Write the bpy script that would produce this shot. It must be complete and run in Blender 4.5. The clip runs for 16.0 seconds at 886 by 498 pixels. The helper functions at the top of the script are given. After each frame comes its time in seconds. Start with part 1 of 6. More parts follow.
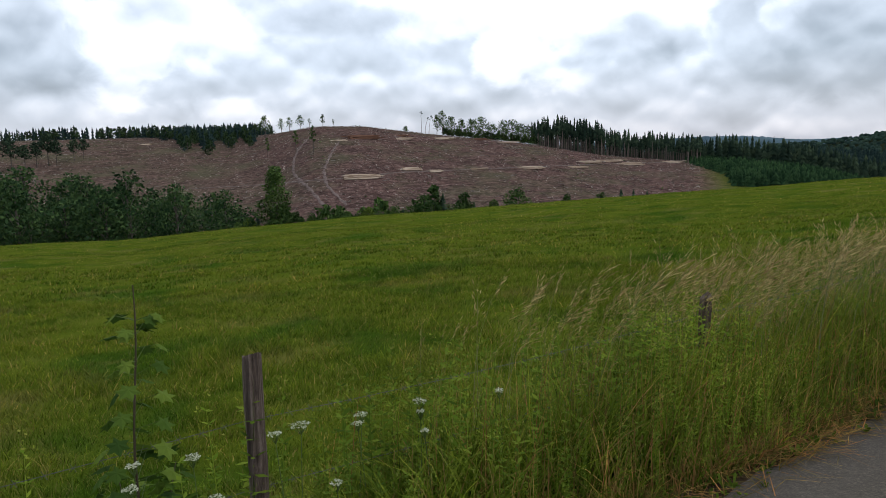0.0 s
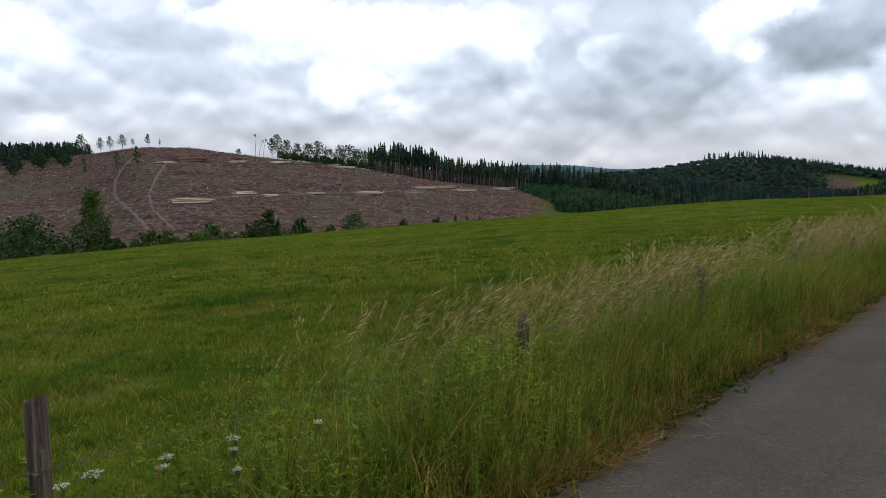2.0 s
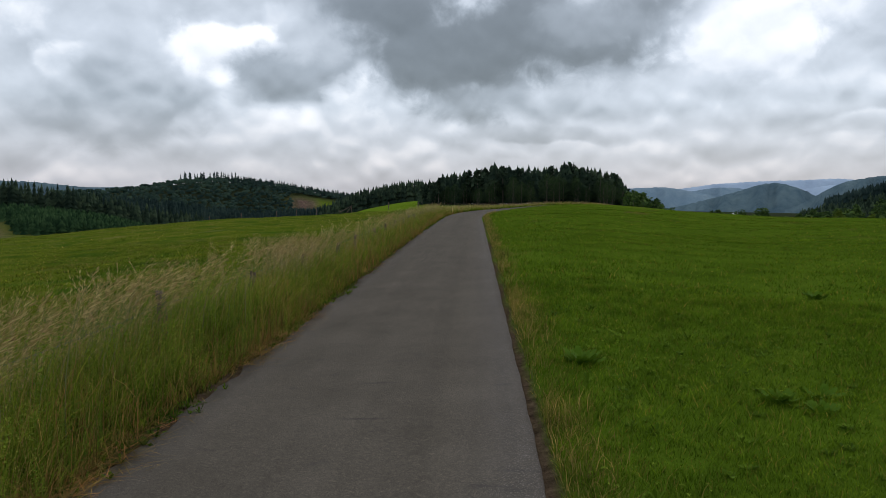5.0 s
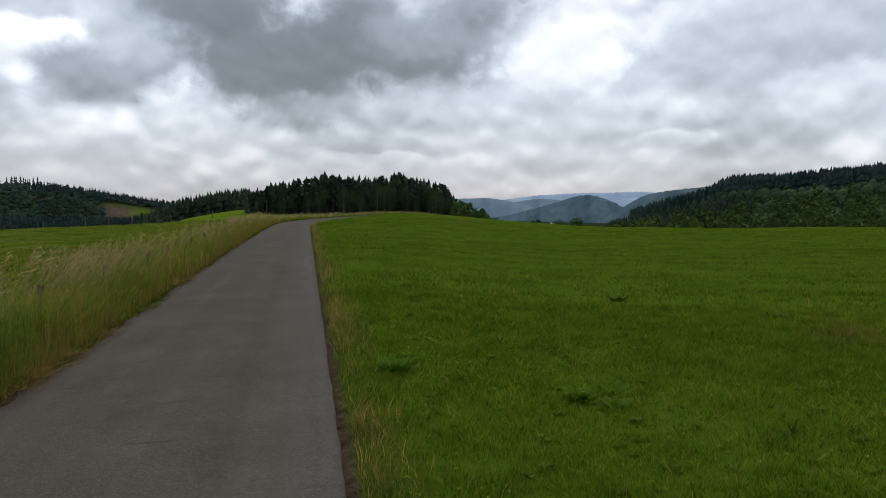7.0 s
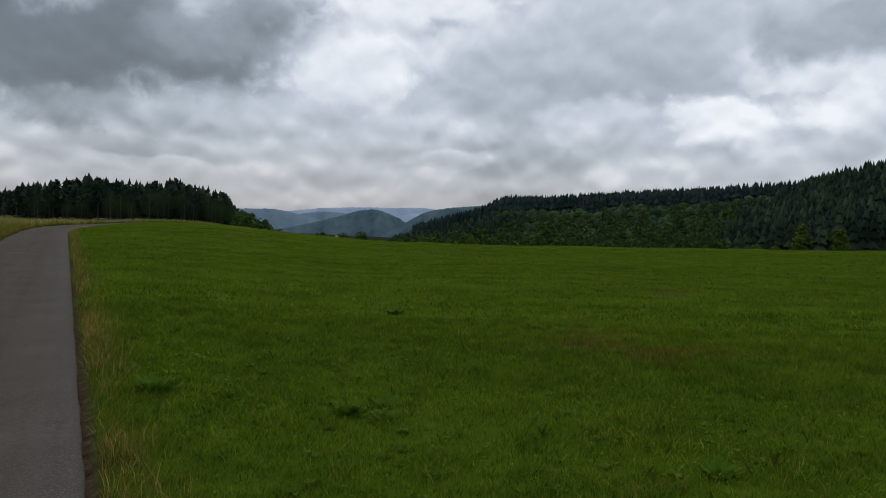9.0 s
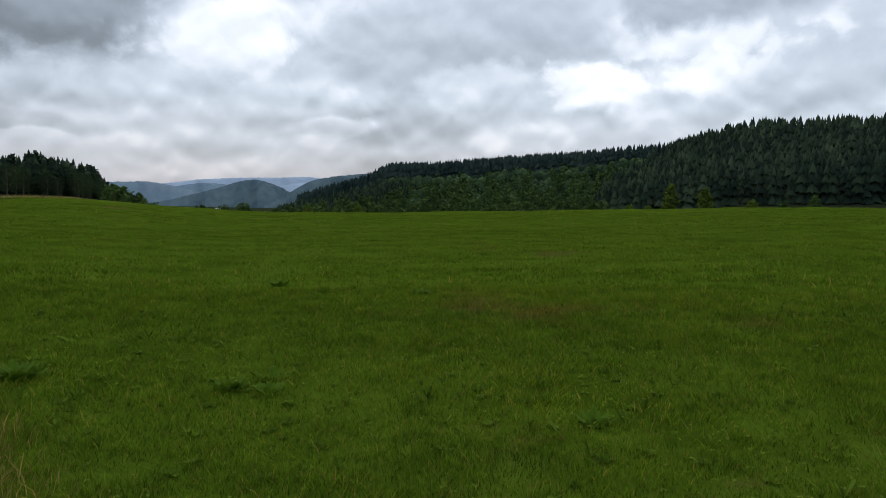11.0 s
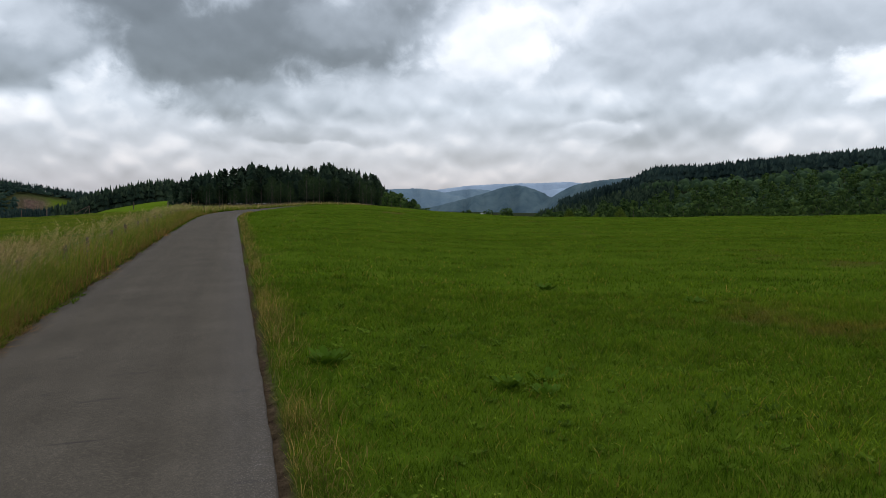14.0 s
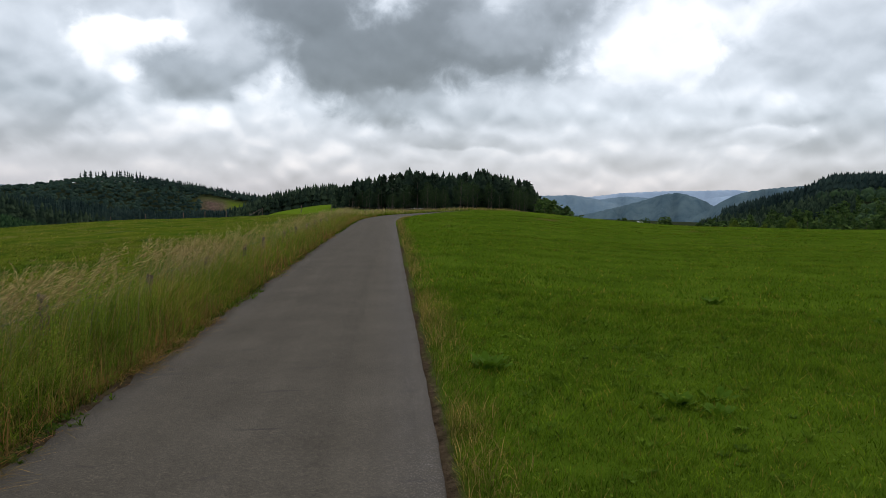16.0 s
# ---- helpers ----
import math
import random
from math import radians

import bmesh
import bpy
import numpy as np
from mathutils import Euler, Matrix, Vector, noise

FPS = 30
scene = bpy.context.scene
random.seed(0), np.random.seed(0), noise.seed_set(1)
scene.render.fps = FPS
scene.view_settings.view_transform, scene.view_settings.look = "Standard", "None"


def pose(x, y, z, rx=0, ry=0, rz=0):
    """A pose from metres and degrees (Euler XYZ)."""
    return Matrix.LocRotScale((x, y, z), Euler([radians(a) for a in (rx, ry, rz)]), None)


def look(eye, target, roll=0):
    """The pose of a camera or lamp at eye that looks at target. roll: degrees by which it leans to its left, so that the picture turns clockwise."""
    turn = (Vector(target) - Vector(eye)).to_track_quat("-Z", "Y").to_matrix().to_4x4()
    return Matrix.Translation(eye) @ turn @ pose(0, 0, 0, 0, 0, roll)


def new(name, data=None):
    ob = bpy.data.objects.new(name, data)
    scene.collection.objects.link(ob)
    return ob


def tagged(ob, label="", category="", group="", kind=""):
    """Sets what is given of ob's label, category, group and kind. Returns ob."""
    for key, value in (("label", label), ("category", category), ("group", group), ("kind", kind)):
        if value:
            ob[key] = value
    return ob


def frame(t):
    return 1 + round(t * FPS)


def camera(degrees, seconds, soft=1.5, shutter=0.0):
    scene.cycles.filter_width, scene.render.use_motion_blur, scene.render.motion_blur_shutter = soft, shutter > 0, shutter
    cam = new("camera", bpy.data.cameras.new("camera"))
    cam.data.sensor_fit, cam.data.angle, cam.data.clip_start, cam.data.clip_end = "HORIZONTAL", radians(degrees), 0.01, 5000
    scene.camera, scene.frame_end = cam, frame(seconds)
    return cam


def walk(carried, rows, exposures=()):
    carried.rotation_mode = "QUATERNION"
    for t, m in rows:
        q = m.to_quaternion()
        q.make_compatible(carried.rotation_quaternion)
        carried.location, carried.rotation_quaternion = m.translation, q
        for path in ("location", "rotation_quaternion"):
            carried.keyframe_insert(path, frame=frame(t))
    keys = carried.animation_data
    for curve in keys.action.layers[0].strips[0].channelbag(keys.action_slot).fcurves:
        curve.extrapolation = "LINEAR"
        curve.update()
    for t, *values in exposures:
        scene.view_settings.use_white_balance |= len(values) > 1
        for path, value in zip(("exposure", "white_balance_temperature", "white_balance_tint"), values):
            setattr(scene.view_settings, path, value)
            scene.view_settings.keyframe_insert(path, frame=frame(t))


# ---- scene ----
cam = camera(62.27, 16.0, soft=0.6)
PATH = [
    (0, (0.033, -0.017, 1.586), (0.403, 9.889, 0.272), -1.46),
    (0.5, (0.072, -0.002, 1.587), (1.001, 9.884, 0.402), -1.12),
    (1, (0.094, 0.017, 1.590), (1.726, 9.800, 0.318), -1.55),
    (1.5, (0.110, 0.010, 1.598), (2.249, 9.723, 0.557), -0.88),
    (2, (0.135, 0.002, 1.591), (2.684, 9.618, 0.574), -0.59),
    (2.5, (0.159, 0.014, 1.593), (3.352, 9.420, 0.436), -0.78),
    (3, (0.197, 0.008, 1.594), (4.222, 9.112, 0.644), -0.81),
    (3.5, (0.234, -0.014, 1.606), (5.097, 8.692, 0.861), -0.73),
    (4, (0.279, -0.019, 1.595), (6.037, 8.126, 0.886), -0.62),
    (4.5, (0.303, -0.079, 1.616), (7.484, 6.848, 0.943), 0.33),
    (4.7, (0.301, -0.114, 1.631), (7.898, 6.348, 0.898), 0.29),
    (5.2, (0.352, -0.137, 1.621), (8.655, 5.384, 0.858), 0.49),
    (5.75, (0.408, -0.162, 1.609), (9.062, 4.789, 0.845), 0.98),
    (6.3, (0.463, -0.188, 1.598), (9.320, 4.396, 0.862), 1.38),
    (6.8, (0.514, -0.211, 1.587), (9.599, 3.911, 0.898), 1.30),
    (7, (0.528, -0.222, 1.597), (9.728, 3.649, 0.981), 0.78),
    (7.5, (0.522, -0.264, 1.599), (10.028, 2.813, 1.176), 2.53),
    (8, (0.535, -0.291, 1.601), (10.268, 1.975, 1.239), 2.88),
    (8.5, (0.539, -0.301, 1.601), (10.428, 1.126, 1.182), 3.05),
    (9, (0.555, -0.306, 1.606), (10.492, 0.758, 1.256), 2.70),
    (9.5, (0.591, -0.328, 1.600), (10.530, 0.503, 0.862), 1.65),
    (10, (0.609, -0.359, 1.596), (10.576, -0.020, 0.853), 1.14),
    (10.2, (0.610, -0.373, 1.598), (10.580, -0.196, 0.840), 1.11),
    (10.7, (0.588, -0.365, 1.600), (10.556, -0.608, 0.843), 1.14),
    (11.25, (0.563, -0.357, 1.602), (10.520, -0.921, 0.868), 1.27),
    (11.8, (0.538, -0.348, 1.603), (10.503, -0.824, 0.906), 1.38),
    (12.3, (0.516, -0.341, 1.605), (10.492, -0.147, 0.942), 1.40),
    (12.5, (0.497, -0.325, 1.608), (10.460, 0.276, 0.990), 1.33),
    (13, (0.520, -0.288, 1.597), (10.372, 1.293, 0.938), 1.07),
    (13.5, (0.506, -0.240, 1.602), (10.149, 2.315, 0.902), 0.31),
    (14, (0.522, -0.222, 1.597), (10.037, 2.765, 0.864), 0.69),
    (14.5, (0.525, -0.196, 1.593), (9.918, 3.155, 0.850), 1.59),
    (15, (0.526, -0.165, 1.589), (9.699, 3.738, 0.798), 1.09),
    (15.5, (0.501, -0.151, 1.591), (9.510, 4.121, 0.825), 1.29),
    (16, (0.476, -0.113, 1.606), (9.180, 4.763, 0.920), 1.37),
]
# overcast afternoon on a hilltop lane; the lane runs along U, its left side is along V
EXPOSURES = [(0, 0.27, 6420, 10), (1.5, 0.28, 6320, 10), (2.0, 0.17, 6420, 10), (2.6, 0.18, 6500, 10), (3.5, -0.05, 6380, 10), (4.0, -0.13, 6350, 10), (4.5, 0.02, 6550, 10),
             (7.0, 0.02, 6680, 10), (8.4, -0.33, 6700, 10), (9.1, -0.33, 6600, 10), (10.0, 0.02, 6500, 10), (12.5, -0.07, 6600, 10), (14.0, 0.02, 6650, 10), (15, 0.14, 6700, 10), (16, 0.14, 6780, 10)]
walk(cam, [(t, look(eye, target, roll)) for t, eye, target, roll in PATH], EXPOSURES)

rng = np.random.default_rng(7)
EYE = 1.6
LANE_AZ = 56.6
U = (math.sin(radians(LANE_AZ)), math.cos(radians(LANE_AZ)))
V = (-U[1], U[0])
LEFT_EDGE, RIGHT_EDGE = 1.94, -0.70


# ---- node helpers ----
def node(tree, kind, **values):
    n = tree.nodes.new(kind)
    for key, value in values.items():
        if key in n.inputs:
            n.inputs[key].default_value = value
    return n


def maths(tree, op, a, b=None, c=None, clamp=False):
    n = tree.nodes.new("ShaderNodeMath")
    n.operation, n.use_clamp = op, clamp
    for k, v in enumerate((a, b, c)):
        if v is None:
            continue
        if isinstance(v, (int, float)):
            n.inputs[k].default_value = v
        else:
            tree.links.new(v, n.inputs[k])
    return n.outputs[0]


def ramp(tree, fac, stops):
    n = tree.nodes.new("ShaderNodeValToRGB")
    e = n.color_ramp.elements
    while len(e) < len(stops):
        e.new(0.5)
    for k, (p, col) in enumerate(stops):
        e[k].position = p
        e[k].color = (*col, 1.0)
    tree.links.new(fac, n.inputs[0])
    return n.outputs[0]


def mix(tree, fac, a, b, mode="MIX"):
    n = tree.nodes.new("ShaderNodeMix")
    n.data_type, n.blend_type = "RGBA", mode
    for socket, v in ((n.inputs[0], fac), (n.inputs[6], a), (n.inputs[7], b)):
        if isinstance(v, (int, float)):
            socket.default_value = v
        elif isinstance(v, tuple):
            socket.default_value = (*v, 1.0)
        else:
            tree.links.new(v, socket)
    return n.outputs[2]


def noise_tex(tree, vec, scale, detail=4.0, rough=0.55, distort=0.0):
    n = node(tree, "ShaderNodeTexNoise", Scale=scale, Detail=detail, Roughness=rough, Distortion=distort)
    if vec is not None:
        tree.links.new(vec, n.inputs["Vector"])
    return n.outputs["Fac"]


# ---- world: high broken cloud with a thin blue veil behind it ----
world = bpy.data.worlds.new("overcast_sky")
scene.world = world
world.use_nodes = True
wt = world.node_tree
wt.nodes.clear()
coord = wt.nodes.new("ShaderNodeTexCoord").outputs["Generated"]
sep = wt.nodes.new("ShaderNodeSeparateXYZ")
wt.links.new(coord, sep.inputs[0])
SUN_AZ, SUN_EL = 84.0, 48.0
sky = wt.nodes.new("ShaderNodeTexSky")
sky.sky_type, sky.sun_disc = "NISHITA", False
sky.sun_elevation, sky.sun_rotation = radians(SUN_EL), radians(SUN_AZ)
# cloud coordinates: heaps a little wider than high, flatter towards the horizon
flat = wt.nodes.new("ShaderNodeCombineXYZ")
wt.links.new(sep.outputs[0], flat.inputs[0])
wt.links.new(sep.outputs[1], flat.inputs[1])
wt.links.new(maths(wt, "MULTIPLY", maths(wt, "POWER", maths(wt, "MAXIMUM", sep.outputs[2], 0.0), 0.9), 1.15), flat.inputs[2])
azi = maths(wt, "MULTIPLY", maths(wt, "ARCTAN2", sep.outputs[0], sep.outputs[1]), 57.2958)
ele = maths(wt, "MULTIPLY", maths(wt, "ARCSINE", sep.outputs[2]), 57.2958)
warp = node(wt, "ShaderNodeTexNoise", Scale=14.0, Detail=2.5, Roughness=0.5)
wt.links.new(coord, warp.inputs["Vector"])


def shifted(vec, other, scale, minus=0.0):
    """vec + (other - minus) * scale"""
    n = wt.nodes.new("ShaderNodeVectorMath")
    n.operation = "MULTIPLY_ADD"
    wt.links.new(other, n.inputs[0])
    n.inputs[1].default_value = (scale, scale, scale)
    m = wt.nodes.new("ShaderNodeVectorMath")
    m.operation = "ADD"
    wt.links.new(vec, m.inputs[0])
    m.inputs[1].default_value = (-minus * scale,) * 3
    wt.links.new(m.outputs[0], n.inputs[2])
    return n.outputs[0]


def billow(vec, scale, detail=3.0):
    """Round heaps: positive inside a puff, negative between."""
    n = node(wt, "ShaderNodeTexVoronoi", Scale=scale, Detail=detail, Roughness=0.5, Lacunarity=2.1, Smoothness=0.35)
    n.feature, n.normalize = "SMOOTH_F1", True
    n.inputs["Smoothness"].default_value = 0.35
    wt.links.new(vec, n.inputs["Vector"])
    return maths(wt, "SUBTRACT", 0.29, n.outputs["Distance"])


cloudy = shifted(flat.outputs[0], warp.outputs["Color"], 0.03, 0.5)


def eased(x, lo, hi):
    n = wt.nodes.new("ShaderNodeMapRange")
    n.interpolation_type = "SMOOTHSTEP"
    n.inputs["From Min"].default_value, n.inputs["From Max"].default_value = lo, hi
    wt.links.new(x, n.inputs["Value"])
    return n.outputs["Result"]


def moved(dx, dy, dz):
    n = wt.nodes.new("ShaderNodeVectorMath")
    n.operation = "ADD"
    wt.links.new(cloudy, n.inputs[0])
    n.inputs[1].default_value = (dx, dy, dz)
    return n.outputs[0]


def heap(offset, scale, lift):
    p = moved(offset[0], offset[1], offset[2] + lift)
    return maths(wt, "ADD", noise_tex(wt, p, scale, 2, 0.4), maths(wt, "MULTIPLY", billow(p, scale * 1.7, 3.0), 0.6))


# a pale sheet with broad soft heaps on it
haze = noise_tex(wt, flat.outputs[0], 4.0, 3, 0.5, 0.2)
value = maths(wt, "ADD", maths(wt, "MULTIPLY", maths(wt, "SUBTRACT", haze, 0.5), 0.35), 0.75)
for offset, scale, lo, hi, rim, depth, relief, cover in (((3.1, 0.7, 1.3), 3.0, 0.45, 0.62, 0.78, 0.9, 0.5, 0.8), ((7.9, 5.2, 2.2), 6.5, 0.52, 0.62, 0.80, 0.9, 0.8, 0.6)):
    n = heap(offset, scale, 0.0)
    up = heap(offset, scale, 0.20 / scale)
    inner = maths(wt, "SUBTRACT", rim, maths(wt, "MULTIPLY", maths(wt, "MAXIMUM", maths(wt, "SUBTRACT", n, lo), 0.0), depth))
    inner = maths(wt, "ADD", inner, maths(wt, "MULTIPLY", maths(wt, "SUBTRACT", n, up), relief))
    m = maths(wt, "MULTIPLY", eased(n, lo, hi), cover)
    value = maths(wt, "ADD", maths(wt, "MULTIPLY", value, maths(wt, "SUBTRACT", 1.0, m)), maths(wt, "MULTIPLY", inner, m))
# the single clouds, one before the other: azimuth, elevation, half width, half height, tone, cover
CLOUD_GAPS = [
    (-15.4, 8.8, 7.5, 3.1, 0.93, 0.80), (5.4, 10.3, 10.2, 2.4, 0.97, 0.85), (-21.6, 7.1, 3.3, 3.8, 0.97, 0.90), (-12.2, 3.6, 5.7, 1.2, 0.90, 0.80),
    (4.2, 11.0, 6.6, 1.8, 0.95, 0.80), (36.3, 9.1, 5.3, 2.6, 0.97, 0.90), (36.6, 10.8, 4.2, 2.1, 0.96, 0.90), (20.9, 11.6, 4.0, 2.0, 0.90, 0.70),
    (76.9, 12.7, 8.8, 3.5, 0.86, 0.80), (81.1, 16.4, 6.6, 1.3, 0.97, 0.90), (109.9, 11.9, 7.1, 2.0, 0.90, 0.80), (111.1, 11.4, 7.1, 2.0, 0.92, 0.80),
]
CLOUDS_NORTH = [
    (-26.1, 7.0, 4.4, 3.3, 0.42, 0.80), (-3.3, 4.8, 11.9, 1.7, 0.62, 0.70), (-5.7, 10.0, 4.9, 1.2, 0.52, 0.75), (-19.1, 10.0, 2.2, 1.1, 0.60, 0.60),
    (1.0, 6.6, 4.9, 1.7, 0.60, 0.60), (8.6, 6.8, 4.6, 2.4, 0.95, 0.90), (16.3, 7.2, 4.2, 2.1, 0.50, 0.80), (20.7, 7.9, 1.6, 1.9, 0.93, 0.90),
    (28.7, 6.4, 6.6, 3.3, 0.47, 0.80), (15.6, 9.3, 5.7, 2.4, 0.97, 0.85), (17.3, 7.6, 4.4, 1.5, 0.55, 0.75), (26.1, 8.8, 1.9, 1.1, 0.88, 0.80),
    (31.1, 6.9, 5.3, 3.1, 0.44, 0.75), (43.9, 8.5, 5.7, 2.0, 0.36, 0.85), (47.5, 8.4, 1.9, 1.4, 0.88, 0.80), (43.5, 4.9, 4.9, 1.9, 0.78, 0.70),
]
CLOUDS_EAST = [
    (-8.4, 6.1, 8.4, 2.4, 0.60, 0.60), (44.2, 4.6, 6.6, 2.1, 0.80, 0.85), (41.6, 8.3, 4.2, 1.9, 0.32, 0.80), (47.4, 7.8, 2.5, 2.0, 0.86, 0.90),
    (54.6, 10.7, 8.8, 4.2, 0.13, 0.90), (63.8, 11.9, 9.3, 3.8, 0.14, 0.90), (48.5, 13.8, 4.9, 2.2, 0.22, 0.75), (67.0, 13.2, 5.3, 2.6, 0.40, 0.50),
    (61.4, 6.7, 8.8, 1.2, 0.38, 0.60), (62.3, 4.3, 8.4, 0.8, 0.36, 0.75), (61.5, 3.1, 7.5, 0.6, 0.72, 0.70), (76.4, 6.7, 5.7, 2.6, 0.52, 0.70),
    (75.9, 11.2, 6.2, 2.6, 0.94, 0.85), (66.3, 7.4, 6.6, 1.8, 0.62, 0.50), (75.0, 6.3, 8.4, 3.1, 0.60, 0.60), (96.0, 12.6, 9.3, 3.3, 0.47, 0.75),
]
CLOUDS_SOUTH = [
    (88.3, 12.5, 4.0, 2.6, 0.86, 0.60), (93.0, 12.2, 8.4, 2.7, 0.45, 0.75), (99.0, 10.4, 5.3, 1.8, 0.42, 0.70), (112.2, 14.6, 5.7, 2.0, 0.34, 0.80),
    (104.1, 7.9, 3.5, 1.9, 0.88, 0.80), (95.4, 8.3, 4.9, 1.8, 0.82, 0.60), (111.8, 9.2, 4.9, 2.0, 0.95, 0.85), (103.1, 8.3, 4.0, 1.9, 0.96, 0.80),
    (117.0, 7.8, 4.9, 2.0, 0.48, 0.80), (111.8, 6.1, 4.4, 1.3, 0.62, 0.60), (83.4, 4.6, 2.6, 0.8, 0.84, 0.70), (81.7, 3.4, 2.6, 0.6, 0.80, 0.60),
]
puff = heap((4.4, 2.9, 6.1), 11.0, 0.0)
puff_up = heap((4.4, 2.9, 6.1), 11.0, 0.014)
fine_puff = maths(wt, "MULTIPLY", billow(cloudy, 42.0, 3.0), 0.55)
tatter = maths(wt, "SUBTRACT", noise_tex(wt, cloudy, 21.0, 5, 0.6, 0.3), 0.5)
ragged = maths(wt, "ADD", maths(wt, "MULTIPLY", maths(wt, "SUBTRACT", 0.52, puff), 1.7), maths(wt, "MULTIPLY_ADD", fine_puff, -0.8, maths(wt, "MULTIPLY", tatter, 0.9)))
relief = maths(wt, "ADD", maths(wt, "MULTIPLY", maths(wt, "SUBTRACT", puff, puff_up), 0.4), maths(wt, "MULTIPLY_ADD", fine_puff, 0.05, maths(wt, "MULTIPLY", tatter, 0.03)))
wob1 = maths(wt, "SUBTRACT", noise_tex(wt, coord, 8.0, 3, 0.5), 0.5)
azw = maths(wt, "ADD", azi, maths(wt, "MULTIPLY", wob1, 7.0))
elw = maths(wt, "ADD", ele, maths(wt, "MULTIPLY", wob1, 2.5))
for a, e, sa, se, tone, cover in CLOUD_GAPS + CLOUDS_NORTH + CLOUDS_EAST + CLOUDS_SOUTH:
    da = maths(wt, "MULTIPLY_ADD", azw, 1 / sa, -a / sa)
    de = maths(wt, "MULTIPLY_ADD", elw, 1 / se, -e / se)
    d = maths(wt, "SQRT", maths(wt, "MULTIPLY_ADD", da, da, maths(wt, "MULTIPLY", de, de)))
    crisp = 0.7 if tone > 0.7 else 1.2
    tone = tone + (0.15 if a > 85 else 0.12) if 0.3 < tone < 0.68 else tone
    d = maths(wt, "ADD", d, ragged)
    m = maths(wt, "MULTIPLY", eased(d, 1.1 + 0.3 * crisp, 1.1 - 0.5 * crisp), cover)
    inner = maths(wt, "MULTIPLY_ADD", maths(wt, "MINIMUM", maths(wt, "MAXIMUM", de, -1.0), 1.0), 0.06, tone)
    value = maths(wt, "ADD", maths(wt, "MULTIPLY", value, maths(wt, "SUBTRACT", 1.0, m)), maths(wt, "MULTIPLY", inner, m))
# sunlit heads and dull feet of the small heaps, strongest low over the land
head = billow(cloudy, 13.0, 1.2)
head_up = billow(moved(0.0, 0.0, 0.018), 13.0, 1.2)
knobs = maths(wt, "MULTIPLY", maths(wt, "SUBTRACT", head, head_up), maths(wt, "MULTIPLY_ADD", eased(ele, 11.0, 5.0), 0.7, 0.35))
value = maths(wt, "ADD", maths(wt, "ADD", value, relief), knobs)
cloud = ramp(wt, value, [(0.0, (0.128, 0.152, 0.172)), (0.25, (0.212, 0.250, 0.290)), (0.5, (0.390, 0.452, 0.530)), (0.75, (0.675, 0.755, 0.870)), (1.0, (1.13, 1.18, 1.27))])
low = maths(wt, "SUBTRACT", 1.0, maths(wt, "DIVIDE", maths(wt, "ABSOLUTE", ele), 6.5), clamp=True)
cloud = mix(wt, maths(wt, "MULTIPLY", low, 0.42), cloud, (0.50, 0.522, 0.585))
cloud = mix(wt, low, cloud, mix(wt, 1.0, cloud, (0.88, 0.83, 0.82), "MULTIPLY"))
# a tenth of the clear sky shows through
veil = mix(wt, 1.0, sky.outputs[0], (0.1, 0.1, 0.1), "MULTIPLY")
both = mix(wt, 0.1, cloud, veil)
bg = wt.nodes.new("ShaderNodeBackground")
wt.links.new(both, bg.inputs[0])
bg.inputs[1].default_value = 1.0
wt.links.new(bg.outputs[0], wt.nodes.new("ShaderNodeOutputWorld").inputs[0])

sun = new("sun", bpy.data.lights.new("sun", "SUN"))
sun.data.energy, sun.data.angle, sun.data.color = 0.9, radians(25), (1.0, 0.96, 0.9)
sun.matrix_world = look((0, 0, 200), Vector((0, 0, 200)) - Vector((math.sin(radians(SUN_AZ)) * math.cos(radians(SUN_EL)),
                        math.cos(radians(SUN_AZ)) * math.cos(radians(SUN_EL)), math.sin(radians(SUN_EL)))))


# ---- materials ----
def material(name, build, rough=0.9, spec=0.2, translucent=0.0):
    m = bpy.data.materials.new(name)
    m.use_nodes = True
    t = m.node_tree
    t.nodes.clear()
    out = t.nodes.new("ShaderNodeOutputMaterial")
    b = node(t, "ShaderNodeBsdfPrincipled", Roughness=rough)
    b.inputs["Specular IOR Level"].default_value = spec
    position = t.nodes.new("ShaderNodeNewGeometry")
    colour, bump = build(t, position.outputs["Position"], position.outputs["Random Per Island"])
    if isinstance(colour, tuple):
        b.inputs["Base Color"].default_value = (*colour, 1)
    else:
        t.links.new(colour, b.inputs["Base Color"])
    if bump is not None:
        height_in, strength, dist = bump
        n = node(t, "ShaderNodeBump", Strength=strength, Distance=dist)
        t.links.new(height_in, n.inputs["Height"])
        t.links.new(n.outputs[0], b.inputs["Normal"])
    if translucent:
        tr = t.nodes.new("ShaderNodeBsdfTranslucent")
        if isinstance(colour, tuple):
            tr.inputs[0].default_value = (*colour, 1)
        else:
            t.links.new(colour, tr.inputs[0])
        ms = t.nodes.new("ShaderNodeMixShader")
        ms.inputs[0].default_value = translucent
        t.links.new(b.outputs[0], ms.inputs[1])
        t.links.new(tr.outputs[0], ms.inputs[2])
        t.links.new(ms.outputs[0], out.inputs[0])
    else:
        t.links.new(b.outputs[0], out.inputs[0])
    return m


def attribute(t, name):
    n = t.nodes.new("ShaderNodeAttribute")
    n.attribute_name = name
    return n.outputs["Fac"]


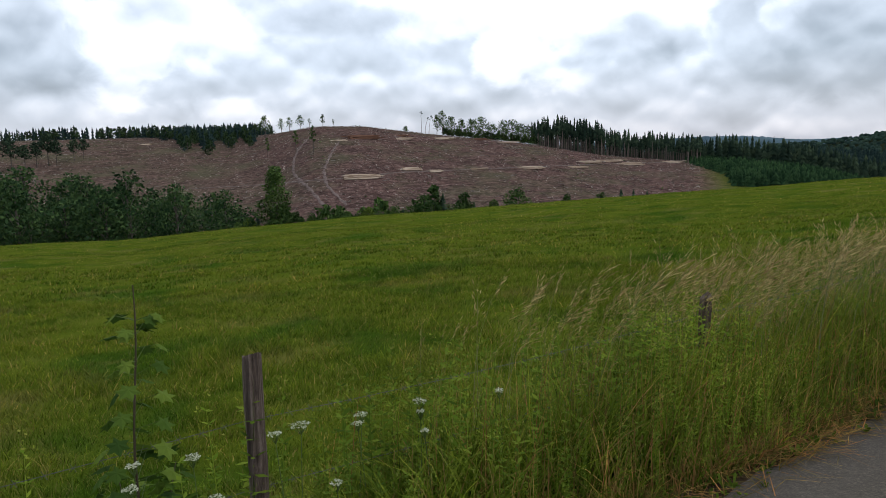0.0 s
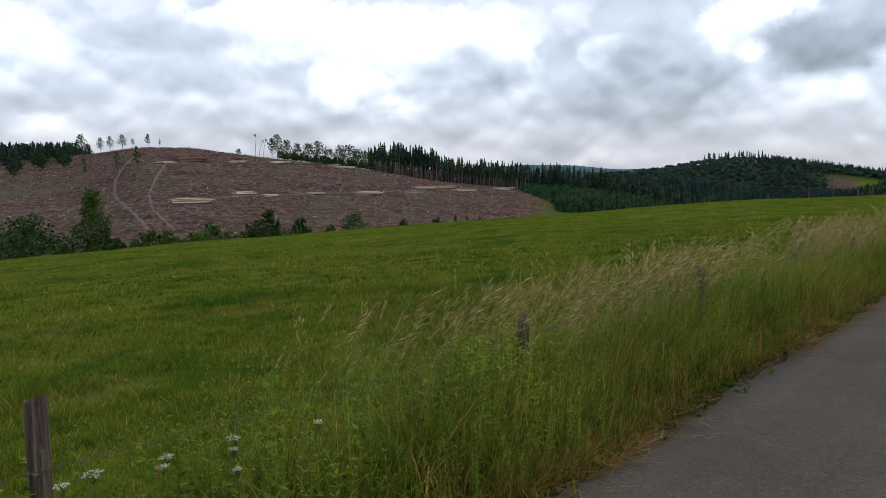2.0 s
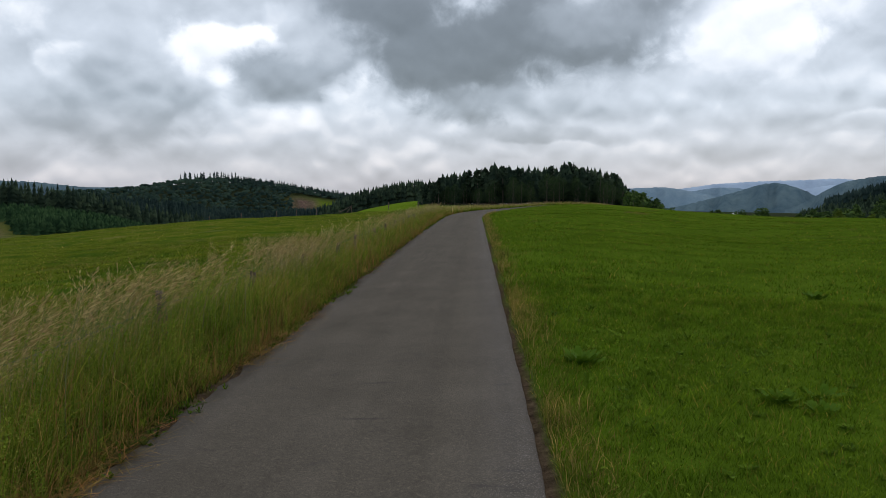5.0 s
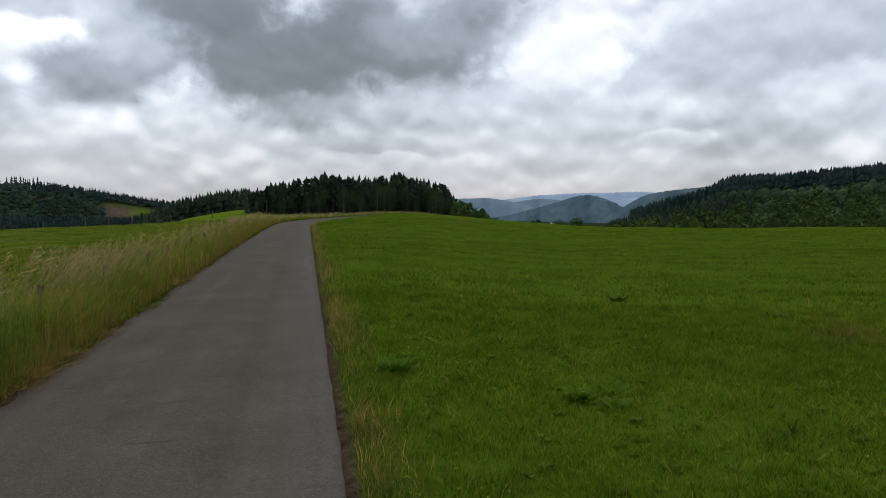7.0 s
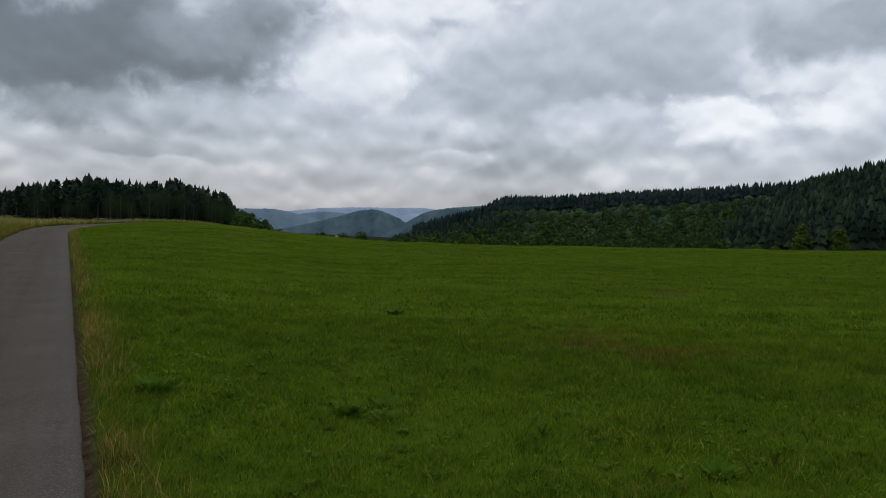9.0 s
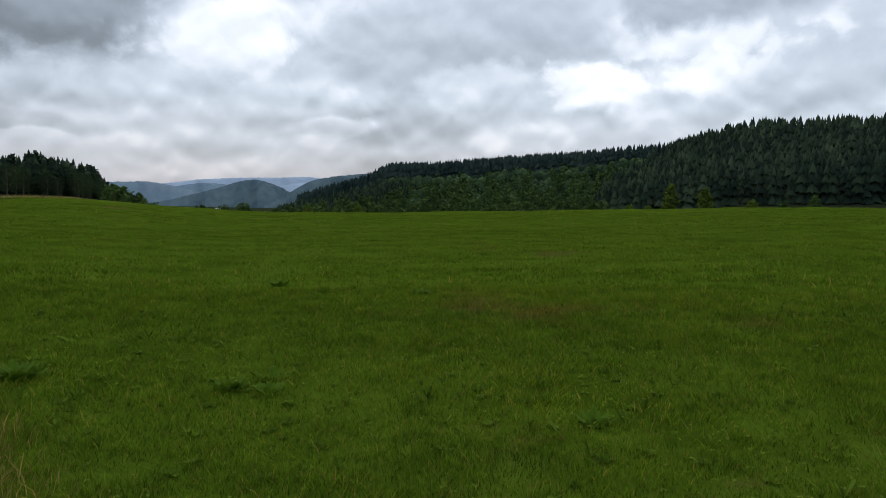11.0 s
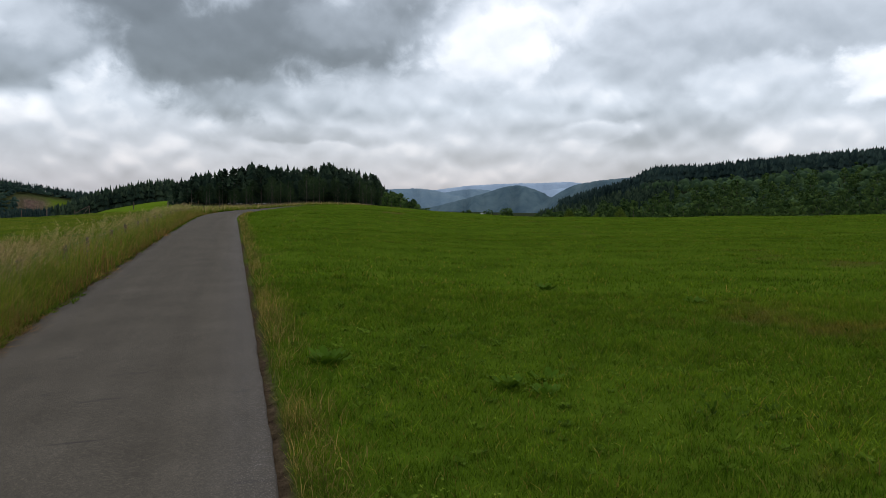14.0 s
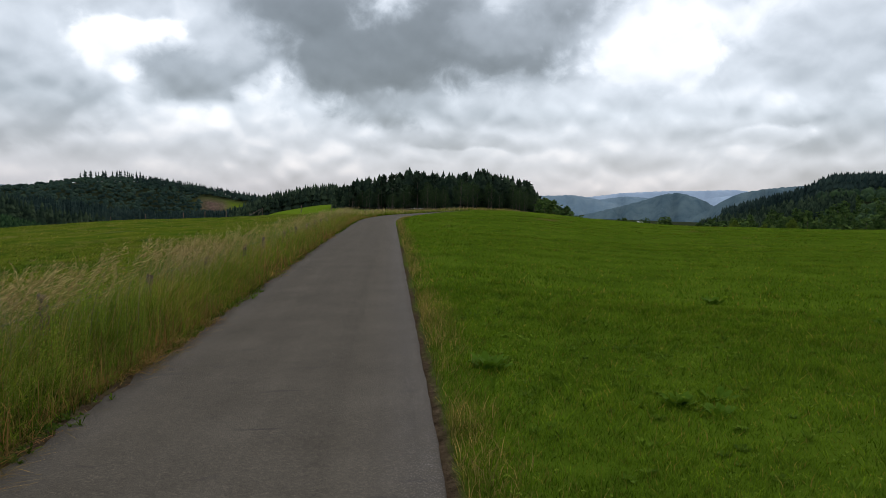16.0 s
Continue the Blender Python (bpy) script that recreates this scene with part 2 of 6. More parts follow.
def leafy(name, dark, mid, light, translucent=0.25, patch=0.05):
    """Foliage: a colour per leaf or clump, and slow drifts across the stand."""
    def build(t, pos, isl):
        c = ramp(t, isl, [(0.0, dark), (0.5, mid), (1.0, light)])
        drift = ramp(t, noise_tex(t, pos, patch, 3), [(0.35, (0.55, 0.6, 0.62)), (0.65, (1.3, 1.22, 1.1))])
        return mix(t, 1.0, c, drift, "MULTIPLY"), None
    return material(name, build, 0.9, 0.04, translucent)


def grassy(name, root, blade, tip, straw, straw_share, patchy=0.0, damp=False):
    """Blades: roots darkened for shade low in the sward, lighter tips, some dry ones."""
    def build(t, pos, isl):
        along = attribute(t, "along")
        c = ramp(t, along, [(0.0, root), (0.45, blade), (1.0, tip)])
        dry = ramp(t, isl, [(straw_share - 0.02, (1, 1, 1)), (straw_share + 0.02, (0, 0, 0))])
        c = mix(t, dry, c, straw)
        tone = ramp(t, noise_tex(t, pos, 0.25, 5, 0.65), [(0.3, (0.68, 0.76, 0.62)), (0.7, (1.28, 1.16, 1.06))])
        clump = ramp(t, noise_tex(t, pos, 2.6, 4, 0.65), [(0.32, (0.62, 0.68, 0.6)), (0.68, (1.32, 1.26, 1.15))])
        tone = mix(t, 1.0, tone, clump, "MULTIPLY")
        if patchy:
            red = ramp(t, noise_tex(t, pos, 0.14, 6, 0.75), [(0.60, (0, 0, 0)), (0.68, (1, 1, 1))])
            if damp:
                lush = ramp(t, noise_tex(t, pos, 0.33, 5, 0.65, 0.3), [(0.36, (1, 1, 1)), (0.50, (0, 0, 0))])
                c = mix(t, lush, c, mix(t, 1.0, c, (0.50, 0.74, 0.70), "MULTIPLY"))
                sere = ramp(t, noise_tex(t, pos, 0.47, 5, 0.7, 0.2), [(0.54, (0, 0, 0)), (0.70, (0.65, 0.65, 0.65))])
                c = mix(t, sere, c, (0.205, 0.170, 0.052))
            c = mix(t, maths(t, "MULTIPLY", red, patchy), c, (0.165, 0.105, 0.03))
            dark_patch = ramp(t, noise_tex(t, pos, 0.6, 4, 0.6), [(0.52, (1, 1, 1)), (0.68, (0.66, 0.82, 0.7))])
            c = mix(t, 1.0, c, dark_patch, "MULTIPLY")
        own = ramp(t, maths(t, "FRACT", maths(t, "MULTIPLY", isl, 37.7)), [(0.0, (0.55, 0.6, 0.55)), (0.8, (1.1, 1.1, 1.05)), (1.0, (1.75, 1.55, 1.4))])
        return mix(t, 1.0, mix(t, 1.0, c, tone, "MULTIPLY"), own, "MULTIPLY"), None
    return material(name, build, 0.85, 0.04, 0.3)


def ground_build(t, pos, isl):
    n1 = noise_tex(t, pos, 0.05, 5, 0.6)
    n2 = noise_tex(t, pos, 0.6, 5, 0.65)
    n3 = noise_tex(t, pos, 9.0, 4, 0.7)
    # pasture on the left: olive with drier streaks
    past = ramp(t, n2, [(0.25, (0.040, 0.056, 0.006)), (0.5, (0.080, 0.104, 0.010)), (0.75, (0.135, 0.135, 0.022))])
    past = mix(t, maths(t, "MULTIPLY", n1, 0.5), past, (0.100, 0.130, 0.013))
    lush = ramp(t, noise_tex(t, pos, 0.33, 5, 0.65, 0.3), [(0.36, (1, 1, 1)), (0.50, (0, 0, 0))])
    past = mix(t, lush, past, mix(t, 1.0, past, (0.50, 0.74, 0.70), "MULTIPLY"))
    sere = ramp(t, noise_tex(t, pos, 0.47, 5, 0.7, 0.2), [(0.54, (0, 0, 0)), (0.70, (0.65, 0.65, 0.65))])
    past = mix(t, sere, past, (0.165, 0.140, 0.045))
    # mown meadow on the right: fresh green with reddish seed-head patches
    mead = ramp(t, n2, [(0.25, (0.034, 0.060, 0.005)), (0.5, (0.063, 0.107, 0.008)), (0.8, (0.100, 0.142, 0.014))])
    red = ramp(t, noise_tex(t, pos, 0.14, 6, 0.75), [(0.60, (0, 0, 0)), (0.68, (1, 1, 1))])
    mead = mix(t, maths(t, "MULTIPLY", red, 0.6), mead, (0.135, 0.085, 0.035))
    c = mix(t, attribute(t, "meadow"), past, mead)
    # far bright field
    c = mix(t, attribute(t, "bright"), c, ramp(t, n1, [(0.3, (0.085, 0.140, 0.010)), (0.7, (0.115, 0.170, 0.016))]))
    # felled slope: brush, bark and bare earth
    s1 = noise_tex(t, pos, 0.03, 6, 0.7)
    s2 = noise_tex(t, pos, 0.35, 6, 0.75)
    earth = ramp(t, s2, [(0.32, (0.030, 0.021, 0.018)), (0.5, (0.104, 0.066, 0.058)), (0.68, (0.22, 0.158, 0.142))])
    earth = mix(t, 0.7, earth, ramp(t, noise_tex(t, pos, 0.09, 5, 0.65), [(0.3, (0.5, 0.5, 0.52)), (0.7, (1.45, 1.35, 1.3))]), "MULTIPLY")
    earth = mix(t, 0.8, earth, ramp(t, noise_tex(t, pos, 1.6, 3, 0.7), [(0.35, (0.4, 0.4, 0.4)), (0.65, (1.5, 1.45, 1.4))]), "MULTIPLY")
    tuft = ramp(t, s1, [(0.47, (0, 0, 0)), (0.64, (1, 1, 1))])
    tuft = maths(t, "ADD", maths(t, "MULTIPLY", tuft, 0.5), maths(t, "MULTIPLY", attribute(t, "mossy"), 0.12), clamp=True)
    earth = mix(t, tuft, earth, mix(t, s2, (0.045, 0.052, 0.026), (0.135, 0.135, 0.075)))
    c = mix(t, attribute(t, "felled"), c, earth)
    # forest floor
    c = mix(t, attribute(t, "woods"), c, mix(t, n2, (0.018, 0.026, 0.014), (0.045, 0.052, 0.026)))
    # bare soil along the lane
    c = mix(t, attribute(t, "soil"), c, ramp(t, n3, [(0.3, (0.035, 0.024, 0.016)), (0.7, (0.10, 0.07, 0.045))]))
    fine = mix(t, 0.5, n3, n2)
    return mix(t, 0.35, c, ramp(t, n3, [(0.3, (0.45, 0.45, 0.45)), (0.7, (1.0, 1.0, 1.0))]), "MULTIPLY"), (fine, 0.9, 0.12)


M_GROUND = material("ground_cover", ground_build, 1.0, 0.0)


def asphalt_build(t, pos, isl):
    grit = noise_tex(t, pos, 170.0, 2, 0.8)
    stone = node(t, "ShaderNodeTexVoronoi", Scale=75.0)
    t.links.new(pos, stone.inputs["Vector"])
    stain = noise_tex(t, pos, 0.9, 5, 0.65)
    patch = noise_tex(t, pos, 3.4, 4, 0.6)
    turn = t.nodes.new("ShaderNodeCombineXYZ")
    t.links.new(maths(t, "MULTIPLY", attribute(t, "lengthwise"), 0.025), turn.inputs[0])
    t.links.new(maths(t, "MULTIPLY", attribute(t, "crosswise"), 2.2), turn.inputs[1])
    wheel = noise_tex(t, turn.outputs[0], 1.1, 4, 0.6)
    c = ramp(t, stain, [(0.3, (0.080, 0.069, 0.055)), (0.7, (0.106, 0.092, 0.074))])
    c = mix(t, 0.6, c, ramp(t, grit, [(0.32, (0.25, 0.25, 0.25)), (0.55, (1.0, 1.0, 1.0)), (0.72, (2.4, 2.3, 2.2))]), "MULTIPLY")
    chips = node(t, "ShaderNodeTexVoronoi", Scale=38.0)
    t.links.new(pos, chips.inputs["Vector"])
    c = mix(t, 0.55, c, ramp(t, chips.outputs["Distance"], [(0.1, (2.0, 1.95, 1.85)), (0.22, (1.0, 1.0, 1.0)), (0.75, (0.72, 0.72, 0.72))]), "MULTIPLY")
    c = mix(t, ramp(t, patch, [(0.66, (0, 0, 0)), (0.74, (0.45, 0.45, 0.45))]), c, (0.040, 0.036, 0.035))
    c = mix(t, 0.8, c, ramp(t, wheel, [(0.3, (0.84, 0.83, 0.82)), (0.7, (1.14, 1.13, 1.12))]), "MULTIPLY")
    # short dark scuffs across the lane
    scuff_at = t.nodes.new("ShaderNodeCombineXYZ")
    t.links.new(maths(t, "MULTIPLY", attribute(t, "lengthwise"), 5.0), scuff_at.inputs[0])
    t.links.new(maths(t, "MULTIPLY", attribute(t, "crosswise"), 1.1), scuff_at.inputs[1])
    scuff = noise_tex(t, scuff_at.outputs[0], 1.0, 3, 0.5)
    c = mix(t, ramp(t, scuff, [(0.67, (0, 0, 0)), (0.73, (0.6, 0.6, 0.6))]), c, (0.046, 0.040, 0.036))
    edge = attribute(t, "edge")
    pale = ramp(t, stone.outputs["Distance"], [(0.15, (0.30, 0.27, 0.24)), (0.4, (0.09, 0.08, 0.075))])
    worn = maths(t, "MULTIPLY", edge, noise_tex(t, pos, 7.0, 4, 0.7))
    c = mix(t, maths(t, "MULTIPLY", worn, 0.9, clamp=True), c, pale)
    return c, (mix(t, 0.5, grit, stone.outputs["Distance"]), 0.5, 0.006)


M_ASPHALT = material("worn_asphalt", asphalt_build, 0.97, 0.05)


def wood_build(t, pos, isl):
    n = t.nodes.new("ShaderNodeTexCoord")
    mp = node(t, "ShaderNodeMapping", Scale=(28.0, 28.0, 2.2))
    t.links.new(n.outputs["Object"], mp.inputs[0])
    grain = noise_tex(t, mp.outputs[0], 1.6, 6, 0.7, 0.6)
    c = ramp(t, grain, [(0.3, (0.030, 0.021, 0.017)), (0.5, (0.115, 0.082, 0.066)), (0.7, (0.24, 0.185, 0.155))])
    return c, (grain, 1.0, 0.02)


M_POST = material("weathered_wood", wood_build, 0.9, 0.15)
M_WIRE = material("galvanised_wire", lambda t, p, i: ((0.075, 0.075, 0.072), None), 0.6, 0.3)
M_SPRUCE = leafy("spruce_needles", (0.016, 0.029, 0.021), (0.031, 0.053, 0.034), (0.054, 0.082, 0.047), 0.1, 0.03)
# spruce needles with the blue haze of distance put into their colour
M_SPRUCE_HAZED = leafy("hazed_spruce_needles", (0.015, 0.030, 0.031), (0.024, 0.044, 0.042), (0.034, 0.058, 0.050), 0.1, 0.015)
M_YOUNG = leafy("young_spruce_needles", (0.018, 0.045, 0.020), (0.030, 0.068, 0.028), (0.048, 0.095, 0.038), 0.15)
M_LEAF = leafy("deciduous_leaves", (0.028, 0.056, 0.020), (0.056, 0.102, 0.030), (0.100, 0.155, 0.042), 0.25, 0.13)
M_LEAF_MID = leafy("thicket_leaves", (0.024, 0.050, 0.030), (0.042, 0.080, 0.038), (0.070, 0.118, 0.046), 0.2, 0.02)
M_LEAF_VALLEY = leafy("valley_leaves", (0.020, 0.044, 0.021), (0.040, 0.078, 0.030), (0.078, 0.128, 0.042), 0.2, 0.05)
M_LEAF_DARK = leafy("dark_edge_leaves", (0.020, 0.038, 0.020), (0.036, 0.063, 0.028), (0.060, 0.096, 0.036), 0.2, 0.09)
M_LEAF_LIGHT = leafy("pale_deciduous_leaves", (0.050, 0.085, 0.014), (0.105, 0.155, 0.024), (0.170, 0.215, 0.040))
# leaf colours tinted bluish in place of haze over the far hill
M_LEAF_HAZED = leafy("hazed_deciduous_leaves", (0.018, 0.036, 0.031), (0.025, 0.048, 0.037), (0.034, 0.060, 0.041), 0.1, 0.02)


def bark_build(t, pos, isl):
    n = noise_tex(t, pos, 1.5, 5, 0.7)
    return ramp(t, n, [(0.3, (0.055, 0.045, 0.038)), (0.7, (0.15, 0.125, 0.105))]), None


M_BARK = material("bark", bark_build)
M_PALE_BARK = material("pale_bark", lambda t, p, i: (ramp(t, i, [(0, (0.14, 0.115, 0.105)), (1, (0.36, 0.30, 0.27))]), None))
M_LOG = material("peeled_logs", lambda t, p, i: (mix(t, maths(t, "MULTIPLY", noise_tex(t, p, 0.8, 4), 0.5), ramp(t, t.nodes.new("ShaderNodeObjectInfo").outputs["Random"], [(0.0, (0.20, 0.13, 0.085)), (0.4, (0.42, 0.31, 0.22)), (1.0, (0.66, 0.54, 0.42))]), (0.36, 0.25, 0.17)), None))
M_LOG_RED = material("red_bark_logs", lambda t, p, i: (ramp(t, i, [(0, (0.13, 0.065, 0.04)), (1, (0.24, 0.12, 0.075))]), None))
M_BRUSH = material("bleached_brushwood", lambda t, p, i: (ramp(t, i, [(0, (0.12, 0.09, 0.075)), (0.6, (0.25, 0.20, 0.17)), (1, (0.52, 0.45, 0.39))]), None))
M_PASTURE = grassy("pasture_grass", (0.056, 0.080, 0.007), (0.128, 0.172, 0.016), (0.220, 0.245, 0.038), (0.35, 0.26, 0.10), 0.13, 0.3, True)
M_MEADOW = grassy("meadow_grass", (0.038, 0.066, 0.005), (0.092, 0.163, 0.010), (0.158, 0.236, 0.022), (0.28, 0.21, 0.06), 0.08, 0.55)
# near-black roots paint the shaded gaps deep in the verge
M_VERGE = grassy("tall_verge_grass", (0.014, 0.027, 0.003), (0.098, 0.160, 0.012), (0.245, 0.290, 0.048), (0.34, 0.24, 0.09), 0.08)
M_SEED = material("grass_seed_heads", lambda t, p, i: (ramp(t, i, [(0, (0.20, 0.125, 0.055)), (0.6, (0.38, 0.27, 0.115)), (1, (0.60, 0.46, 0.21))]), None), 0.9, 0.03, 0.4)
M_STRAW = grassy("dry_grass", (0.09, 0.065, 0.02), (0.23, 0.16, 0.055), (0.38, 0.28, 0.12), (0.30, 0.15, 0.07), 0.3)
M_FADED = grassy("fading_grass", (0.06, 0.065, 0.012), (0.15, 0.15, 0.03), (0.27, 0.23, 0.07), (0.34, 0.24, 0.10), 0.35)


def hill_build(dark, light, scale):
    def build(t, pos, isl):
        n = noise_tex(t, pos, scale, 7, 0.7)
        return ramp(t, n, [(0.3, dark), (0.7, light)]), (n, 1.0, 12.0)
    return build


# distance haze is mixed into these base colours, paler and bluer farther out
M_HAZED_HILL_1 = material("hazed_wooded_hill", hill_build((0.062, 0.104, 0.134), (0.118, 0.168, 0.186), 0.02), 1, 0)
M_HAZED_HILL_2 = material("hazed_distant_hill", hill_build((0.125, 0.190, 0.25), (0.19, 0.255, 0.30), 0.012), 1, 0)
M_HAZED_HILL_3 = material("pale_hazed_distant_hill", hill_build((0.28, 0.36, 0.47), (0.34, 0.42, 0.53), 0.006), 1, 0)


# ---- mesh helpers ----
def mesh_arrays(name, verts, faces, mats, index=None, attrs=()):
    """A mesh from arrays: verts (n,3), triangles or quads (m,k), material index per face, float attributes per vertex."""
    me = bpy.data.meshes.new(name)
    k = faces.shape[1]
    me.vertices.add(len(verts))
    me.vertices.foreach_set("co", np.ascontiguousarray(verts, np.float32).ravel())
    me.loops.add(faces.size)
    me.loops.foreach_set("vertex_index", np.ascontiguousarray(faces, np.int32).ravel())
    me.polygons.add(len(faces))
    me.polygons.foreach_set("loop_start", np.arange(0, faces.size, k, dtype=np.int32))
    for m in mats:
        me.materials.append(m)
    if index is not None:
        me.polygons.foreach_set("material_index", np.ascontiguousarray(index, np.int32))
    for key, values in attrs:
        me.attributes.new(key, "FLOAT", "POINT").data.foreach_set("value", np.ascontiguousarray(values, np.float32))
    me.update(calc_edges=True)
    me.validate()
    return me


def part(name, bm, mat, parent=None, label="", smooth=False):
    me = bpy.data.meshes.new(name)
    bm.to_mesh(me)
    bm.free()
    me.materials.append(mat)
    if smooth:
        me.shade_smooth()
    ob = new(name, me)
    ob.parent = parent
    if label:
        ob["label"] = label
    return ob


def tube(bm, points, radii, sides=6):
    """A tapered tube through the points, closed at both ends."""
    rings = []
    for k, (p, r) in enumerate(zip(points, radii)):
        p = Vector(p)
        a = Vector(points[min(k + 1, len(points) - 1)]) - Vector(points[max(k - 1, 0)])
        q = a.to_track_quat("Z", "Y") if a.length > 1e-9 else Vector((0, 0, 1)).to_track_quat("Z", "Y")
        rings.append([bm.verts.new(p + q @ Vector((r * math.cos(2 * math.pi * j / sides), r * math.sin(2 * math.pi * j / sides), 0)))
                      for j in range(sides)])
    for a, b in zip(rings, rings[1:]):
        for j in range(sides):
            bm.faces.new((a[j], a[(j + 1) % sides], b[(j + 1) % sides], b[j]))
    bm.faces.new(rings[0][::-1])
    bm.faces.new(rings[-1])


def merge(name, templates, places, turns, sizes, picks, mats):
    """One mesh of many trees or plants: template arrays (verts, tris, material index), laid at places with turns and sizes."""
    vs, fs, ms, base = [], [], [], 0
    for k, (tv, tf, tm) in enumerate(templates):
        sel = np.nonzero(picks == k)[0]
        if not len(sel):
            continue
        c, s = np.cos(turns[sel])[:, None], np.sin(turns[sel])[:, None]
        sz = sizes[sel]
        if sz.ndim == 1:
            sz = np.stack([sz, sz], 1)
        x, y, z = tv[:, 0][None], tv[:, 1][None], tv[:, 2][None]
        w = np.stack([(x * c - y * s) * sz[:, :1] + places[sel, 0:1], (x * s + y * c) * sz[:, :1] + places[sel, 1:2],
                      z * sz[:, 1:2] + places[sel, 2:3]], -1)
        n = len(tv)
        vs.append(w.reshape(-1, 3))
        fs.append((tf[None] + (np.arange(len(sel)) * n)[:, None, None] + base).reshape(-1, 3))
        ms.append(np.tile(tm, len(sel)))
        base += n * len(sel)
    return mesh_arrays(name, np.concatenate(vs), np.concatenate(fs), mats, np.concatenate(ms))


# ---- the lie of the land: tables of azimuth, distance and elevation or height, seen from the lane ----
CREST = [(-60, 105, -5.3), (-29, 105, -5.55), (-22, 108, -5.75), (-14, 110, -5.4), (-6, 112, -4.96), (3, 115, -4.57), (11.7, 118, -4.03),
         (20, 120, -3.48), (27.6, 125, -2.95), (32, 128, -2.5), (38.7, 132, -2.03), (44, 138, -1.85), (48, 145, -1.55), (52.7, 160, -1.08),
         (59, 150, -1.1), (62.6, 150, -0.84), (67, 155, -0.86), (70.5, 150, -1.14), (76.6, 140, -1.56), (85, 130, -1.6), (98, 125, -1.2),
         (117.6, 120, -0.42), (140, 120, 0.0), (200, 140, -0.8), (260, 130, -2.5)]
VALLEY = [(-60, 215, -30), (-10, 225, -30), (10, 235, -27), (25, 250, -24), (36, 260, -18), (44, 260, -11), (50, 240, -5.0), (55, 230, -3.0),
          (62, 230, -2.2), (68, 225, -2.6), (72, 230, -9), (78, 250, -18), (90, 230, -16), (105, 210, -16), (125, 210, -13), (200, 240, -10)]
RIDGE = [(-60, 720, 1.3), (-28, 720, 1.4), (-20, 720, 1.5), (-13, 700, 1.5), (-10.5, 640, 1.6), (-7.5, 570, 2.1), (-4, 560, 2.08), (1.3, 560, 1.36),
         (7.4, 560, 0.62), (9.1, 560, 0.4), (14.6, 560, -0.58), (19, 560, -1.0), (22, 560, -1.42), (25, 560, -1.75), (29, 570, -2.3), (33, 570, -3.3),
         (40, 520, -4.0), (44, 640, -3.0), (46, 640, -2.2), (47.6, 640, -1.4), (51.4, 620, -0.62), (54, 520, -0.6), (56, 400, -0.9), (60, 400, -0.9), (68, 400, -0.85), (71, 420, -2.2),
         (77, 600, -3.0), (82, 720, -1.2)]
RIDGE += [(84, 750, -0.6), (86.7, 750, 0.0), (88.4, 750, 0.85), (92, 750, 0.95), (98, 750, 1.55), (104, 740, 1.95), (107, 700, 2.3), (109.5, 640, 2.5),
          (111.6, 620, 3.2), (115, 620, 4.1), (120, 620, 4.2), (150, 620, 3.8), (200, 500, 1.0), (260, 600, 0.0)]
BEHIND = [(-60, 900, 1.0), (-10, 900, 0.2), (10, 900, -2.0), (27, 820, -2.0), (30, 820, -1.8), (33, 820, -2.0), (36, 820, -2.5), (40, 820, -2.9),
          (46, 820, -2.6), (55, 820, -2.5), (82, 1000, -2.2), (90, 1000, -0.5), (120, 900, 0.5), (200, 900, 0.0)]
HILL = [(-60, 1500, 0.6), (10, 1500, -1.0), (24, 1450, -0.4), (29.6, 1450, -0.1), (31.9, 1420, 0.1), (34.7, 1400, 0.62), (37.6, 1400, 0.72), (40.2, 1400, 0.5),
        (42.6, 1400, 0.1), (45.8, 1400, -0.45), (50, 1400, -0.8), (60, 1500, -1.2), (82, 1500, -1.3), (100, 1500, -0.5), (200, 1500, 0.0)]

AZ_STEP = 0.25
AZ_GRID = np.arange(-180, 180, AZ_STEP)


def columns(rows, soft=1.0):
    """The two columns of a table for every azimuth, a little smoothed."""
    a = np.array(rows, float)
    k = np.exp(-0.5 * (np.arange(-16, 17) * AZ_STEP / soft) ** 2)
    k /= k.sum()
    out = []
    for c in (1, 2):
        v = np.interp(AZ_GRID, a[:, 0], a[:, c], period=360)
        out.append(np.convolve(np.concatenate([v[-16:], v, v[:16]]), k, "valid"))
    return out


def _knots():
    cr, ce = columns(CREST)
    vr, vz = columns(VALLEY, 1.5)
    rr, re = columns(RIDGE, 0.6)
    br, be = columns(BEHIND, 1.0)
    hr, he = columns(HILL, 0.8)
    up = lambda r, e: EYE + r * np.tan(np.radians(e))
    T = np.tan(np.radians(ce))
    R = [cr, vr, rr, (rr + br) / 2 + 20, br, (br + hr) / 2, hr, hr + 400, np.full_like(cr, 3000.0), np.full_like(cr, 4950.0)]
    zr, zb, zh = up(rr, re), up(br, be), up(hr, he)
    Z = [up(cr, ce), vz, zr, np.minimum(zr, zb) - 14, zb, np.minimum(zb, zh) - 10, zh, zh - 40, np.full_like(cr, -75.0), np.full_like(cr, -70.0)]
    return np.array(R), np.array(Z), T


KR, KZ, KT = _knots()


def _slopes(R, Z, T):
    h = np.diff(R, axis=0)
    d = np.diff(Z, axis=0) / h
    M = np.zeros_like(Z)
    M[0] = T
    same = d[:-1] * d[1:] > 0
    M[1:-1] = np.where(same, 2 * d[:-1] * d[1:] / np.where(same, d[:-1] + d[1:], 1), 0)
    return M


KM = _slopes(KR, KZ, KT)


def smooth(e0, e1, x):
    q = np.clip((x - e0) / (e1 - e0), 0, 1)
    return q * q * (3 - 2 * q)


